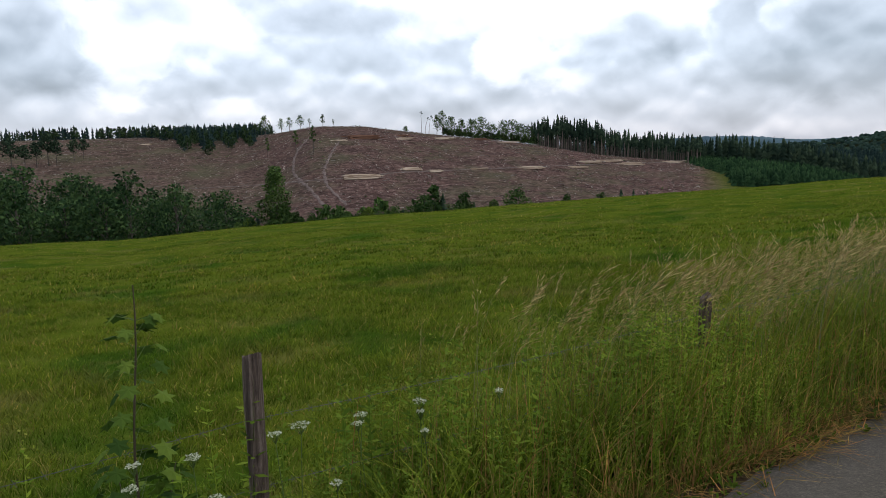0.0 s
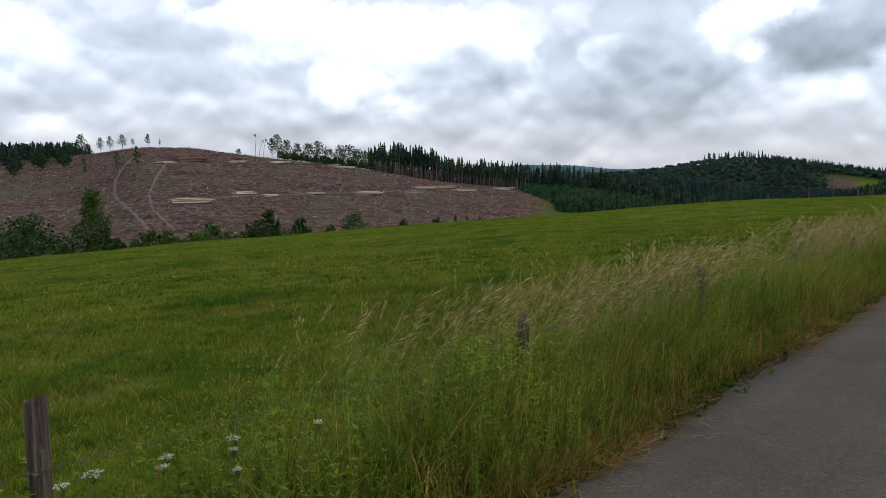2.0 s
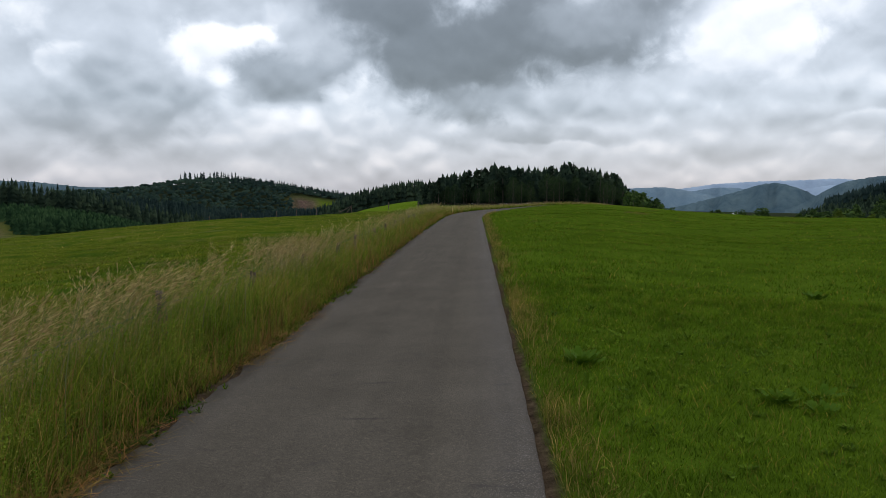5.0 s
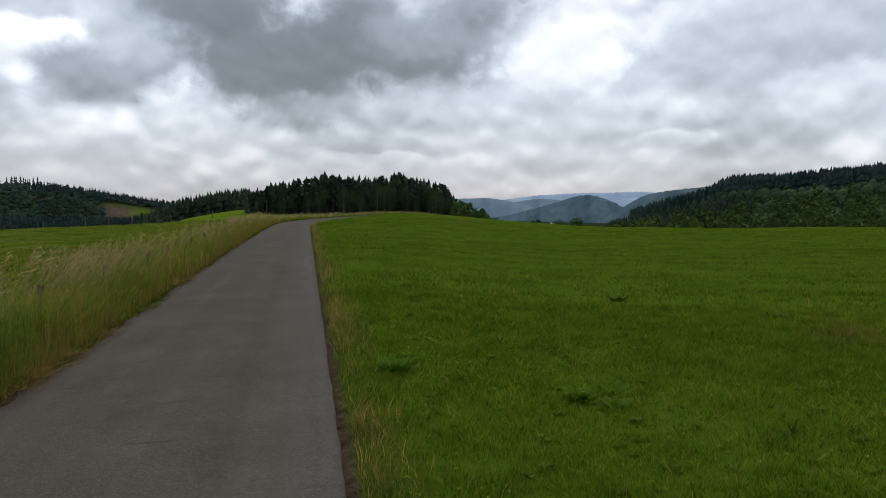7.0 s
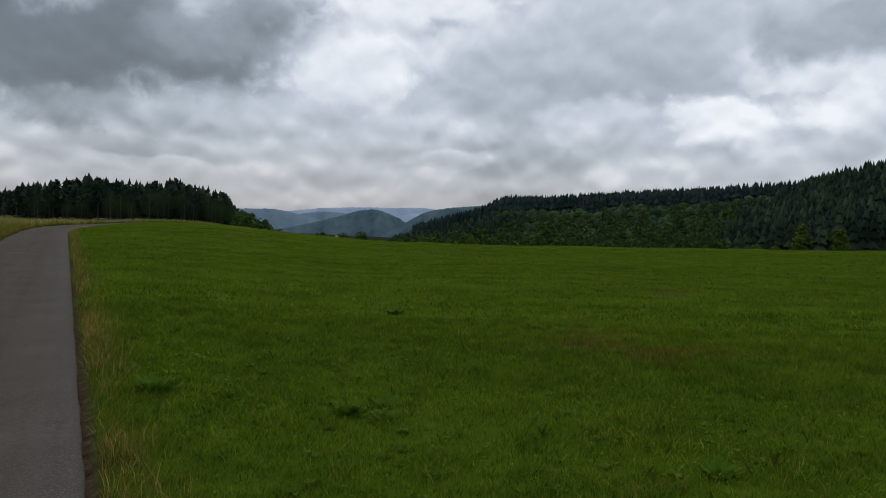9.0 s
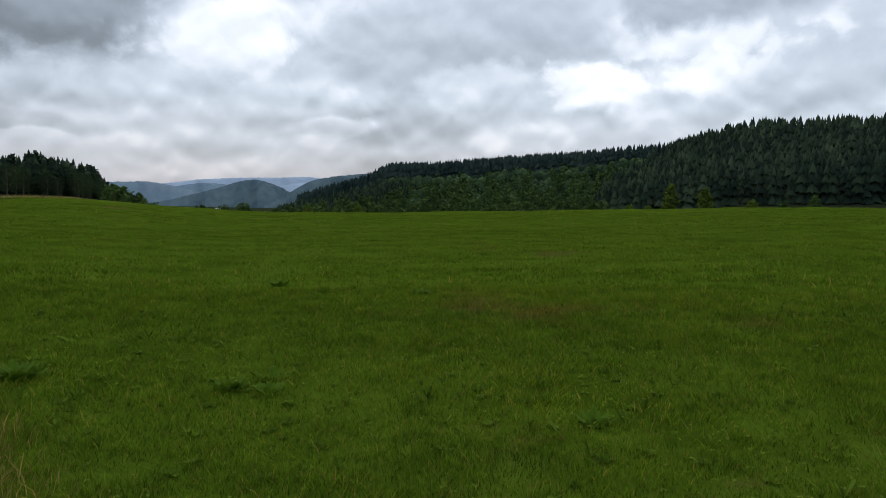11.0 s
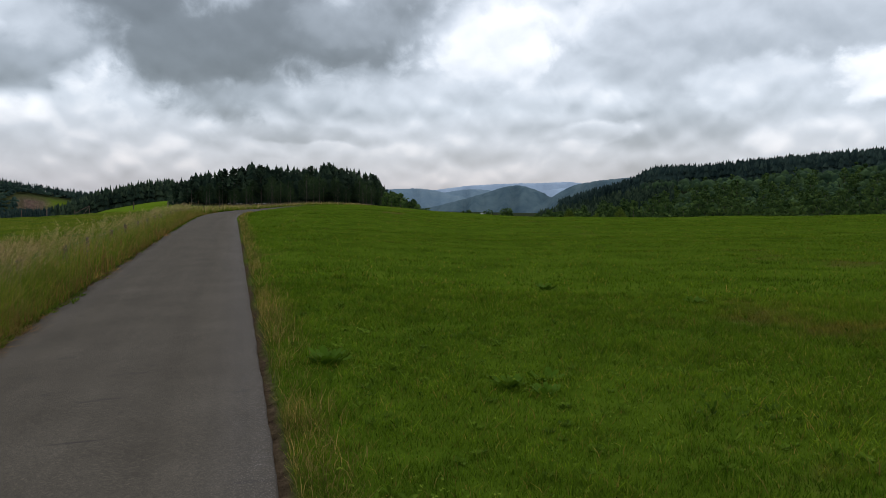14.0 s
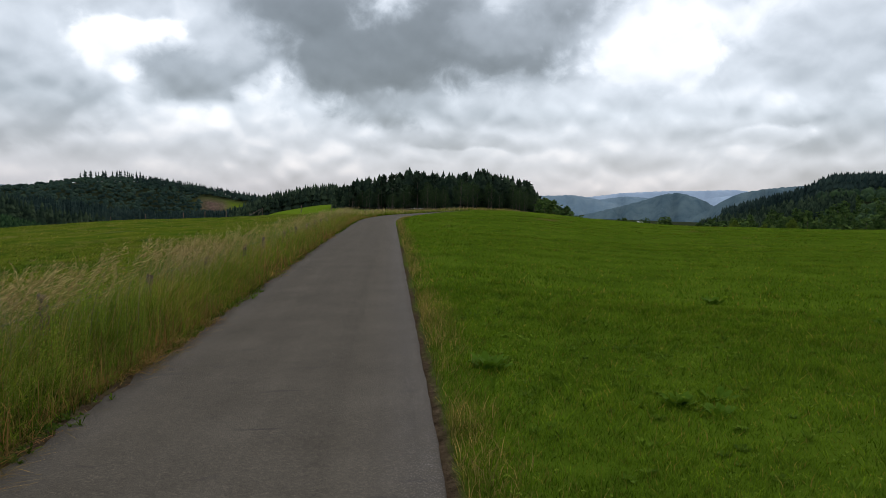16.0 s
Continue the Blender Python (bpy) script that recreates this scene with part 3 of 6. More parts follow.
def lane_bend(s):
    """How far the lane's middle has swung to the left of its first line, s metres along it."""
    s = np.asarray(s, float)
    q = np.clip(s - 48, 0, 92)
    return -0.0023 * q * q - 0.4232 * np.clip(s - 140, 0, None)


def lane_coords(x, y):
    s = x * U[0] + y * U[1]
    return s, x * V[0] + y * V[1] - lane_bend(s)


def bumps(x, y):
    """Low swells and hummocks of the fields."""
    return (0.05 * np.sin(0.9 * x + 0.4 * y) * np.sin(0.5 * y - 0.3 * x + 1) + 0.035 * np.sin(1.9 * x - 1.3 * y + 2) * np.sin(1.1 * x + 2.3 * y)
            + 0.12 * np.sin(0.13 * x + 0.21 * y + 1) * np.sin(0.17 * x - 0.11 * y))


def height(x, y, lane=True):
    x, y = np.asarray(x, float), np.asarray(y, float)
    az, r = np.degrees(np.arctan2(x, y)), np.hypot(x, y)
    g = ((az + 180) / AZ_STEP) % len(AZ_GRID)
    i = g.astype(int) % len(AZ_GRID)
    f = g - np.floor(g)
    j = (i + 1) % len(AZ_GRID)
    R, Z, M = (K[:, i] * (1 - f) + K[:, j] * f for K in (KR, KZ, KM))
    rc, T = R[0], KT[i] * (1 - f) + KT[j] * f
    z = (T + 2 * EYE / rc) * r - EYE * (r / rc) ** 2
    for k in range(len(R) - 1):
        inside = (r >= R[k]) & (r <= R[k + 1]) if k < len(R) - 2 else r >= R[k]
        h = R[k + 1] - R[k]
        t = (r - R[k]) / h
        zz = ((2 * t**3 - 3 * t**2 + 1) * Z[k] + (t**3 - 2 * t**2 + t) * h * M[k] + (-2 * t**3 + 3 * t**2) * Z[k + 1] + (t**3 - t**2) * h * M[k + 1])
        z = np.where(inside, zz, z)
    z = z * r * r / (r * r + 9)
    s, w = lane_coords(x, y)
    away = smooth(2.2, 6.0, w) + smooth(1.0, 4.0, -w)
    z = z + bumps(x, y) * away * np.clip(r / 40, 0.45, 1) * smooth(200, 120, r)
    on = smooth(280, 200, np.abs(s))
    z = z - 0.22 * smooth(2.1, 3.4, w) * on * smooth(40, 15, w)
    if lane:
        z = z - 0.055 * smooth(LEFT_EDGE + 0.12, LEFT_EDGE - 0.05, w) * smooth(RIGHT_EDGE - 0.12, RIGHT_EDGE + 0.05, w) * on
        z = z - 0.03 * smooth(RIGHT_EDGE - 0.25, RIGHT_EDGE - 0.1, w) * smooth(RIGHT_EDGE + 0.1, RIGHT_EDGE - 0.05, w) * on
    return z


def spot(az, r, dz=0.0):
    x, y = r * math.sin(radians(az)), r * math.cos(radians(az))
    return (x, y, float(height(x, y)) + dz)


# ---- ground: one sheet from the lane to the horizon ----
def build_ground():
    fine = np.arange(-48, 136, 0.8)
    az = np.concatenate([fine, np.arange(136, 312, 4.0)])
    r = np.concatenate([[0.02], np.geomspace(0.5, 25, 85), np.geomspace(26, 900, 170), np.geomspace(920, 4950, 36)])
    A, Rr = np.meshgrid(np.radians(az), r)
    X, Y = Rr * np.sin(A), Rr * np.cos(A)
    Zz = height(X, Y)
    n = len(az)
    idx = np.arange(len(r) * n).reshape(len(r), n)
    nxt = np.roll(idx, -1, axis=1)
    quads = np.stack([idx[:-1], nxt[:-1], nxt[1:], idx[1:]], -1).reshape(-1, 4)[:, ::-1]
    a, rr = np.degrees(A).ravel(), Rr.ravel()
    x, y = X.ravel(), Y.ravel()
    s, w = lane_coords(x, y)
    jag = 3.0 * np.sin(a * 2.1) + 2.0 * np.sin(a * 5.3 + 1)
    meadow = smooth(-0.2, -0.6, w)
    bright = smooth(144, 150, rr + 0.3 * (a - 47) + 22 * smooth(46, 51, a)) * smooth(40, 44, a) * smooth(1.5, 2.5, w) * smooth(590, 560, rr)
    felled = smooth(185, 215, rr + jag) * smooth(24.5 - 0.012 * (rr - 430), 21.0, a) * smooth(715, 690, rr + jag) * smooth(-64, -54, a)
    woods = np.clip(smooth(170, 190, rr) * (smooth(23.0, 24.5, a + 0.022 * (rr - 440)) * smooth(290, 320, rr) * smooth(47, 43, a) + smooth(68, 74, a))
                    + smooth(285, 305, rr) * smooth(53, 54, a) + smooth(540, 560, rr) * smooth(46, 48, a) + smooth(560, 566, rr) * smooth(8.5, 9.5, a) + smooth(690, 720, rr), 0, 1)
    mossy = smooth(-7, -15, a + 1.5 * np.sin(rr * 0.03)) * smooth(150, 300, rr)
    # a brown clearing and a green field on the big hill
    clear = smooth(42.2, 42.5, a) * smooth(46.5, 46.2, a) * smooth(1215, 1230, rr) * smooth(1340, 1325, rr)
    woods = woods * (1 - clear)
    felled = np.maximum(felled, clear * smooth(44.3, 43.9, a))
    bright = np.maximum(bright, 0.55 * smooth(43.6, 44.0, a) * smooth(46.6, 46.2, a) * smooth(1220, 1240, rr) * smooth(1340, 1325, rr))
    bright = np.maximum(bright, 0.35 * smooth(100, 108, rr) * smooth(57, 59, a) * smooth(82, 74, a) * smooth(250, 200, rr) * smooth(-0.5, -1.5, w))
    soil = np.clip(smooth(LEFT_EDGE + 0.22, LEFT_EDGE + 0.08, w) * smooth(LEFT_EDGE - 0.4, LEFT_EDGE - 0.2, w)
                   + smooth(RIGHT_EDGE - 0.13, RIGHT_EDGE - 0.05, w) * smooth(RIGHT_EDGE + 0.4, RIGHT_EDGE + 0.2, w), 0, 1) * smooth(60, 30, rr)
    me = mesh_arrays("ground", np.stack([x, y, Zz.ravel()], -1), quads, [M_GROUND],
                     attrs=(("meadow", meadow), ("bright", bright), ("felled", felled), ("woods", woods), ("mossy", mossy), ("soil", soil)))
    me.shade_smooth()
    tagged(new("ground", me), "rolling grass fields, felled slope and wooded hills", "ground", kind="structure")


build_ground()


# ---- the lane ----
def build_lane():
    s = np.concatenate([np.arange(-12, 30, 0.12), np.arange(30, 260, 1.0)])
    w = np.array([RIGHT_EDGE, RIGHT_EDGE + 0.02, RIGHT_EDGE + 0.15, RIGHT_EDGE + 0.4, -0.1, 0.3, 0.7, 1.1, 1.45, LEFT_EDGE - 0.2, LEFT_EDGE - 0.02, LEFT_EDGE])
    S, W = np.meshgrid(s, w, indexing="ij")
    rag = 0.045 * np.sin(S * 2.7) * np.sin(S * 0.9 + 1) + 0.025 * np.sin(S * 8.1) + 0.012 * np.sin(S * 23.0)
    W = W + rag * (W > 1.6) + 0.15 * rag * (W < RIGHT_EDGE + 0.1)
    Wb = W + lane_bend(S)
    X, Y = S * U[0] + Wb * V[0], S * U[1] + Wb * V[1]
    Zz = height(X, Y, lane=False) + 0.0
    Zz[:, 0] -= 0.06
    Zz[:, -1] -= 0.06
    n = len(w)
    idx = np.arange(S.size).reshape(S.shape)
    quads = np.stack([idx[:-1, :-1], idx[1:, :-1], idx[1:, 1:], idx[:-1, 1:]], -1).reshape(-1, 4)
    edge = np.clip(smooth(RIGHT_EDGE + 0.6, RIGHT_EDGE, W) + 0.6 * smooth(LEFT_EDGE - 0.5, LEFT_EDGE, W), 0, 1)
    me = mesh_arrays("road", np.stack([X, Y, Zz], -1).reshape(-1, 3), quads, [M_ASPHALT], attrs=(("edge", edge.ravel()), ("lengthwise", S.ravel()), ("crosswise", W.ravel())))
    me.shade_smooth()
    tagged(new("road", me), "narrow grey asphalt lane with worn crumbling edges", "road", kind="structure")


build_lane()


# ---- tree templates: arrays of vertices, triangles and material index ----
def finish(verts, tris, mats):
    return np.array(verts, float), np.array(tris, int), np.array(mats, int)


def spruce_template(seed, tiers=8, points=7, bare=0.06, width=0.17, trunk=0.011):
    """A spruce one metre high: a trunk and skirts of drooping branch tips."""
    g = np.random.default_rng(seed)
    v, f, m = [], [], []
    for k in range(4):
        v.append((trunk * math.cos(k * 1.571), trunk * math.sin(k * 1.571), -0.03))
    v.append((0, 0, 0.9))
    for k in range(4):
        f.append((k, (k + 1) % 4, 4))
        m.append(1)
    for k in range(tiers):
        q = k / (tiers - 1)
        z0 = bare + (1 - bare) * (q ** 0.92) * 0.93
        rad = width * (1 - q) ** 0.8 + 0.018
        top = len(v)
        v.append((0, 0, min(1.0, z0 + (1 - bare) * 1.25 / tiers + 0.02)))
        turn = g.uniform(0, 6.28)
        for j in range(points):
            a = turn + 6.283 * j / points
            far = rad * g.uniform(0.72, 1.18)
            v.append((far * math.cos(a), far * math.sin(a), z0 - 0.03 * g.uniform(0, 1)))
            b = a + 3.1416 / points
            near = rad * g.uniform(0.30, 0.5)
            v.append((near * math.cos(b), near * math.sin(b), z0 + 0.025))
        for j in range(2 * points):
            f.append((top, top + 1 + j, top + 1 + (j + 1) % (2 * points)))
            m.append(0)
    return finish(v, f, m)


def leaf_tree_template(seed, clumps=9, leaves=26, leaf=0.055, spread=0.30, low=0.22, limb=True, slim=1.0):
    """A broadleaved tree one metre high: trunk, limbs, and a crown of loose leaf sprays."""
    g = np.random.default_rng(seed)
    v, f, m = [], [], []

    def stick(p, q, r0, r1):
        b = len(v)
        for c, r in ((p, r0), (q, r1)):
            for k in range(3):
                v.append((c[0] + r * math.cos(k * 2.094), c[1] + r * math.sin(k * 2.094), c[2]))
        for k in range(3):
            k2 = (k + 1) % 3
            f.extend([(b + k, b + k2, b + 3 + k2), (b + k, b + 3 + k2, b + 3 + k)])
            m.extend([1, 1])

    stick((0, 0, -0.03), (0.01, 0, 0.55), 0.022, 0.012)
    stick((0.01, 0, 0.55), (0, 0.01, 0.9), 0.012, 0.003)
    for c in range(clumps):
        q = (c + 0.5) / clumps
        z = low + (0.93 - low) * q
        out = spread * slim * math.sin(math.pi * min(1, 0.18 + 0.8 * q)) * g.uniform(0.35, 0.8)
        a = c * 2.4 + g.uniform(-0.4, 0.4)
        cx, cy = out * math.cos(a), out * math.sin(a)
        if limb:
            stick((0, 0, max(0.1, z - 0.16)), (cx, cy, z), 0.008, 0.002)
        size = spread * slim * g.uniform(0.42, 0.68) * (1.1 - 0.45 * q)
        for _ in range(leaves):
            d = g.normal(size=3)
            d /= np.linalg.norm(d) + 1e-9
            p = np.array((cx, cy, z)) + d * size * g.uniform(0.55, 1.05) * (1, 1, 0.75)
            e1 = g.normal(size=3)
            e1 /= np.linalg.norm(e1)
            e2 = np.cross(d + 0.5 * g.normal(size=3), e1)
            e2 /= np.linalg.norm(e2) + 1e-9
            l = leaf * g.uniform(0.6, 1.3)
            b = len(v)
            v.extend([p - e1 * l, p + e2 * l * 0.6, p + e1 * l * g.uniform(0.7, 1.2), p - e2 * l * 0.6])
            f.extend([(b, b + 1, b + 2), (b, b + 2, b + 3)])
            m.extend([0, 0])
    return finish(v, f, m)


def canopy_template(seed, lumps_=5):
    """A far crown one metre high: a lumpy dome of overlapping facets."""
    g = np.random.default_rng(seed)
    v, f, m = [], [], []
    for _ in range(lumps_):
        c = np.array((g.uniform(-0.24, 0.24), g.uniform(-0.24, 0.24), g.uniform(0.45, 0.72)))
        b = len(v)
        v.append(c + (0, 0, 0.26))
        n = 6
        for ring, zz in ((0.22, 0.10), (0.27, -0.16)):
            for j in range(n):
                a = 6.283 * (j + g.uniform(-0.2, 0.2)) / n
                q = ring * g.uniform(0.75, 1.25)
                v.append(c + (q * math.cos(a), q * math.sin(a), zz + g.uniform(-0.05, 0.05)))
        for j in range(n):
            k = (j + 1) % n
            f.extend([(b, b + 1 + j, b + 1 + k), (b + 1 + j, b + 1 + n + j, b + 1 + n + k), (b + 1 + j, b + 1 + n + k, b + 1 + k)])
            m.extend([0, 0, 0])
    return finish(v, f, m)


SPRUCES = [spruce_template(k) for k in range(4)]
SPRUCES_SMALL = [spruce_template(10 + k, 5, 6, 0.0, 0.26) for k in range(3)]
SPRUCES_FAR = [spruce_template(20 + k, 5, 5, 0.0, 0.2) for k in range(3)]
SPRUCES_BARE = [spruce_template(30 + k, 8, 6, 0.40 + 0.08 * k, 0.085, 0.011) for k in range(3)]
BROADLEAVES = [leaf_tree_template(40 + k, 22, 44, 0.022) for k in range(4)]
BROADLEAVES_FAR = [leaf_tree_template(50 + k, 8, 16, 0.075, limb=False) for k in range(3)]
PINES = [leaf_tree_template(90 + k, 9, 22, 0.048, 0.19, 0.36, False) for k in range(3)]
CANOPIES = [canopy_template(60 + k, 2) for k in range(5)]
HEAPS = [canopy_template(80 + k, 1) for k in range(4)]


def sector(a0, a1, r0, r1, spacing, keep=None):
    """Places on a jittered grid within a sector of the land."""
    rm = (r0 + r1) / 2
    na = max(1, int(radians(a1 - a0) * rm / spacing))
    nr = max(1, int((r1 - r0) / spacing))
    a = a0 + (a1 - a0) * (np.arange(na)[None] + rng.uniform(0, 1, (nr, na))) / na
    r = r0 + (r1 - r0) * (np.arange(nr)[:, None] + rng.uniform(0, 1, (nr, na))) / nr
    a, r = a.ravel(), r.ravel()
    if keep is not None:
        k = keep(a, r)
        a, r = a[k], r[k]
    return a, r


def forest(name, label, templates, mats, a, r, tall, vary=0.22, wide=1.0, category="forest"):
    x, y = r * np.sin(np.radians(a)), r * np.cos(np.radians(a))
    p = np.stack([x, y, height(x, y)], -1)
    n = len(a)
    tall = tall(a, r) if callable(tall) else np.full(n, float(tall))
    h = tall * rng.uniform(1 - vary, 1 + vary * 0.6, n)
    sizes = np.stack([h * wide * rng.uniform(0.85, 1.15, n), h], 1)
    me = merge(name, templates, p, rng.uniform(0, 6.283, n), sizes, rng.integers(0, len(templates), n), mats)
    return tagged(new(name, me), label, category, kind="stuff")


def at(table):
    t = np.array(table, float)
    return lambda a, r: np.interp(a, t[:, 0], t[:, 1])


M_GREY_BARK = material("grey_spruce_bark", lambda t, p, i: (ramp(t, i, [(0, (0.06, 0.046, 0.040)), (1, (0.23, 0.175, 0.15))]), None))
# spruce stand left standing along the edge of the felled slope: bare stems, crowns high up
a, r = sector(9.2, 21.6, 556, 600, 3.9)
forest("spruce_stand", "tall dark spruces with bare grey stems beside the felled slope", SPRUCES_BARE, [M_SPRUCE, M_GREY_BARK], a, r,
       at([(9, 15), (10, 21), (11.5, 23.5), (14.4, 23.5), (14.8, 19), (19, 19), (22, 21)]), 0.2)
a, r = sector(9.2, 24, 600, 650, 4.5)
forest("spruce_stand_interior", "dark spruces behind the bare-stemmed stand", SPRUCES, [M_SPRUCE, M_BARK], a, r, 19)
a, r = sector(21, 36, 572, 680, 5.5)
forest("spruce_wood", "dark spruce wood behind the young plantation", SPRUCES, [M_SPRUCE, M_BARK], a, r, at([(21, 21), (24, 24), (28, 22), (36, 20)]), 0.18)
a, r = sector(20.4, 36, 400, 568, 3.8, lambda a, r: a > 20.4 + 3.2 * (1 - smooth(430, 560, r)))
forest("young_plantation", "dense young green spruce plantation on the slope", SPRUCES_SMALL, [M_YOUNG, M_BARK], a, r, at([(20, 4.5), (23, 7.0), (28, 8.0), (36, 7)]), 0.3, 1.1)
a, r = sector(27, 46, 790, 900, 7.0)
forest("valley_spruce_wood", "dark spruce wood in the side valley", SPRUCES, [M_SPRUCE_HAZED, M_PALE_BARK], a, r, 21, 0.15)
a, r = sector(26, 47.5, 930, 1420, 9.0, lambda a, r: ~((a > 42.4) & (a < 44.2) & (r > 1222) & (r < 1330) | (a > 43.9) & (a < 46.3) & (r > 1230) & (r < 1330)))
forest("wooded_hill", "broadleaved wood covering a rounded hill", CANOPIES, [M_LEAF_HAZED], a, r, 9, 0.3, 1.5)
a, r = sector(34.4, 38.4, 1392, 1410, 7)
forest("hilltop_spruces", "row of spruces on the rounded hilltop", SPRUCES_FAR, [M_SPRUCE_HAZED, M_BARK], a, r, 19)
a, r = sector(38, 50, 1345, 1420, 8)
forest("hill_edge_spruces", "spruces along the far hill's shoulder", SPRUCES_FAR, [M_SPRUCE_HAZED, M_BARK], a, r, 13)
# wood on the rise at the end of the lane
a, r = sector(52.2, 68.2, 330, 400, 3.7)
forest("hilltop_wood", "dark mixed spruce wood on the rise", SPRUCES + PINES[:1], [M_SPRUCE, M_BARK], a, r,
       at([(52.2, 8), (53.4, 11), (54.6, 13.5), (56, 15.2), (58.7, 17.6), (60, 16.6), (62.5, 16.2), (63.8, 18), (65.5, 15.8), (67.3, 13.5), (68.2, 10)]), 0.24, 1.25)
a, r = sector(54, 68.4, 320, 336, 5.2)
forest("wood_edge_trees", "broadleaved trees along the edge of the wood", BROADLEAVES[:2], [M_LEAF_DARK, M_BARK], a, r, at([(54, 7), (56, 9), (60, 12), (66, 11.5), (68.4, 8)]), 0.35, 1.0)
a, r = sector(44.5, 56, 560, 680, 4.6)
forest("sloping_spruce_wood", "dark spruce wood running down into the valley", SPRUCES_FAR, [M_SPRUCE, M_BARK], a, r, 16, 0.15, 1.0)
a, r = sector(68, 73.5, 250, 300, 5.0)
forest("hedge_bushes", "bushes along the field edge below the wood", BROADLEAVES_FAR, [M_LEAF, M_BARK], a, r, at([(68, 7), (70, 7), (73.5, 3.5)]), 0.3, 1.4)
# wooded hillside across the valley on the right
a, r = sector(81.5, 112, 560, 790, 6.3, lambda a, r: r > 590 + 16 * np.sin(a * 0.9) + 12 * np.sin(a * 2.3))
forest("hillside_spruces", "spruce wood on the upper hillside", SPRUCES_FAR, [M_SPRUCE_HAZED, M_BARK], a, r, at([(82, 15), (86, 17), (88.4, 19), (105, 19), (111, 16)]), 0.16, 1.2)
a, r = sector(80, 90, 430, 640, 5.2)
forest("hillside_young_spruces", "dark young spruces low on the hillside", SPRUCES_SMALL, [M_SPRUCE, M_BARK], a, r, 10, 0.35, 0.9)
a, r = sector(88, 112, 535, 580, 6.0)
forest("hillside_broadleaves", "grey-green broadleaved wood below the spruces", CANOPIES, [M_LEAF_MID], a, r, 10, 0.3, 1.0)
a, r = sector(87, 112, 400, 545, 5.0, lambda a, r: a > 87 + 5 * smooth(420, 560, r))
forest("hillside_thicket", "fresh green thicket on the lower hillside", CANOPIES + SPRUCES_SMALL[:2], [M_LEAF_MID, M_BARK], a, r, 5.5, 0.45, 1.1)
a, r = sector(90, 112, 420, 600, 15.0)
forest("hillside_pale_trees", "single pale green trees in the thicket", BROADLEAVES_FAR, [M_LEAF, M_BARK], a, r, 10, 0.35, 1.2)
a, r = sector(74, 106, 300, 430, 10.5)
forest("valley_broadleaves", "pale green broadleaved trees in the valley", BROADLEAVES_FAR, [M_LEAF, M_BARK], a, r, 11, 0.35, 1.1)
a, r = sector(104, 128, 340, 650, 5.6, lambda a, r: a > 104.2 + 6.2 * smooth(330, 640, r))
forest("near_spruce_hill", "steep dark spruce wood", SPRUCES_FAR, [M_SPRUCE, M_BARK], a, r, at([(102, 13), (110, 16), (115, 16), (152, 15)]), 0.28, 1.15)
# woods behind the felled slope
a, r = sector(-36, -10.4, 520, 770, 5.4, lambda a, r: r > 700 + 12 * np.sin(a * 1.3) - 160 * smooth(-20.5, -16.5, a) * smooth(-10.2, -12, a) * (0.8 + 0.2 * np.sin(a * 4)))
forest("ridge_spruces", "spruce wood along the skyline", SPRUCES_FAR, [M_SPRUCE_HAZED, M_BARK], a, r, 9.5, 0.55, 1.1)
a, r = sector(-36, -10.2, 500, 720, 8.5, lambda a, r: r > 688 + 12 * np.sin(a * 1.3) - 172 * smooth(-20.5, -16.5, a) * smooth(-10.2, -12, a) * (0.8 + 0.2 * np.sin(a * 4)))
forest("ridge_broadleaves", "broadleaved trees before the skyline spruces", BROADLEAVES_FAR, [M_LEAF_DARK, M_BARK], a, r, 8.5, 0.5, 1.1)
# broadleaved belt in the valley bottom
a, r = sector(-37, -12, 185, 285, 9.3, lambda a, r: r < 300 - 4.5 * np.clip(a + 27, 0, None))
forest("valley_wood", "dense dark green broadleaved trees in the valley", BROADLEAVES, [M_LEAF_VALLEY, M_BARK], a, r,
       at([(-62, 24), (-24, 25), (-20, 22), (-16, 18.5), (-12, 15)]), 0.35, 1.0)


# ---- far hills in the gap ----
def far_hill(label, mat, r, line, deep=350.0):
    t = np.array(line, float)
    a = np.arange(t[0, 0], t[-1, 0] + 0.01, 0.15)
    el = np.interp(a, t[:, 0], t[:, 1])
    k = np.exp(-0.5 * (np.arange(-6, 7) / 3.0) ** 2)
    el = np.convolve(np.pad(el, 6, "edge"), k / k.sum(), "valid") + 0.02 * np.sin(a * 23) * np.sin(a * 9 + 1) + rng.uniform(0, 0.035, len(a)) * (r < 3000)
    rows = []
    top = EYE + r * np.tan(np.radians(el))
    for dr, q in ((-deep, 0.0), (-0.7 * deep, 0.22), (-0.4 * deep, 0.6), (-0.15 * deep, 0.92), (0, 1.0), (0.3 * deep, 0.7), (deep, 0.0)):
        rr = r + dr + 0.06 * deep * np.sin(a * 3.1 + dr)
        z = -100 + (top + 100) * q + (6 * np.sin(a * 5 + dr) if 0 < q < 1 else 0)
        rows.append(np.stack([rr * np.sin(np.radians(a)), rr * np.cos(np.radians(a)), z], -1))
    P = np.array(rows)
    idx = np.arange(P.shape[0] * P.shape[1]).reshape(P.shape[:2])
    quads = np.stack([idx[:-1, :-1], idx[:-1, 1:], idx[1:, 1:], idx[1:, :-1]], -1).reshape(-1, 4)[:, ::-1]
    me = mesh_arrays("backdrop_hill", P.reshape(-1, 3), quads, [mat])
    me.shade_smooth()
    return tagged(new("backdrop_hill", me), label, "hill", kind="structure")


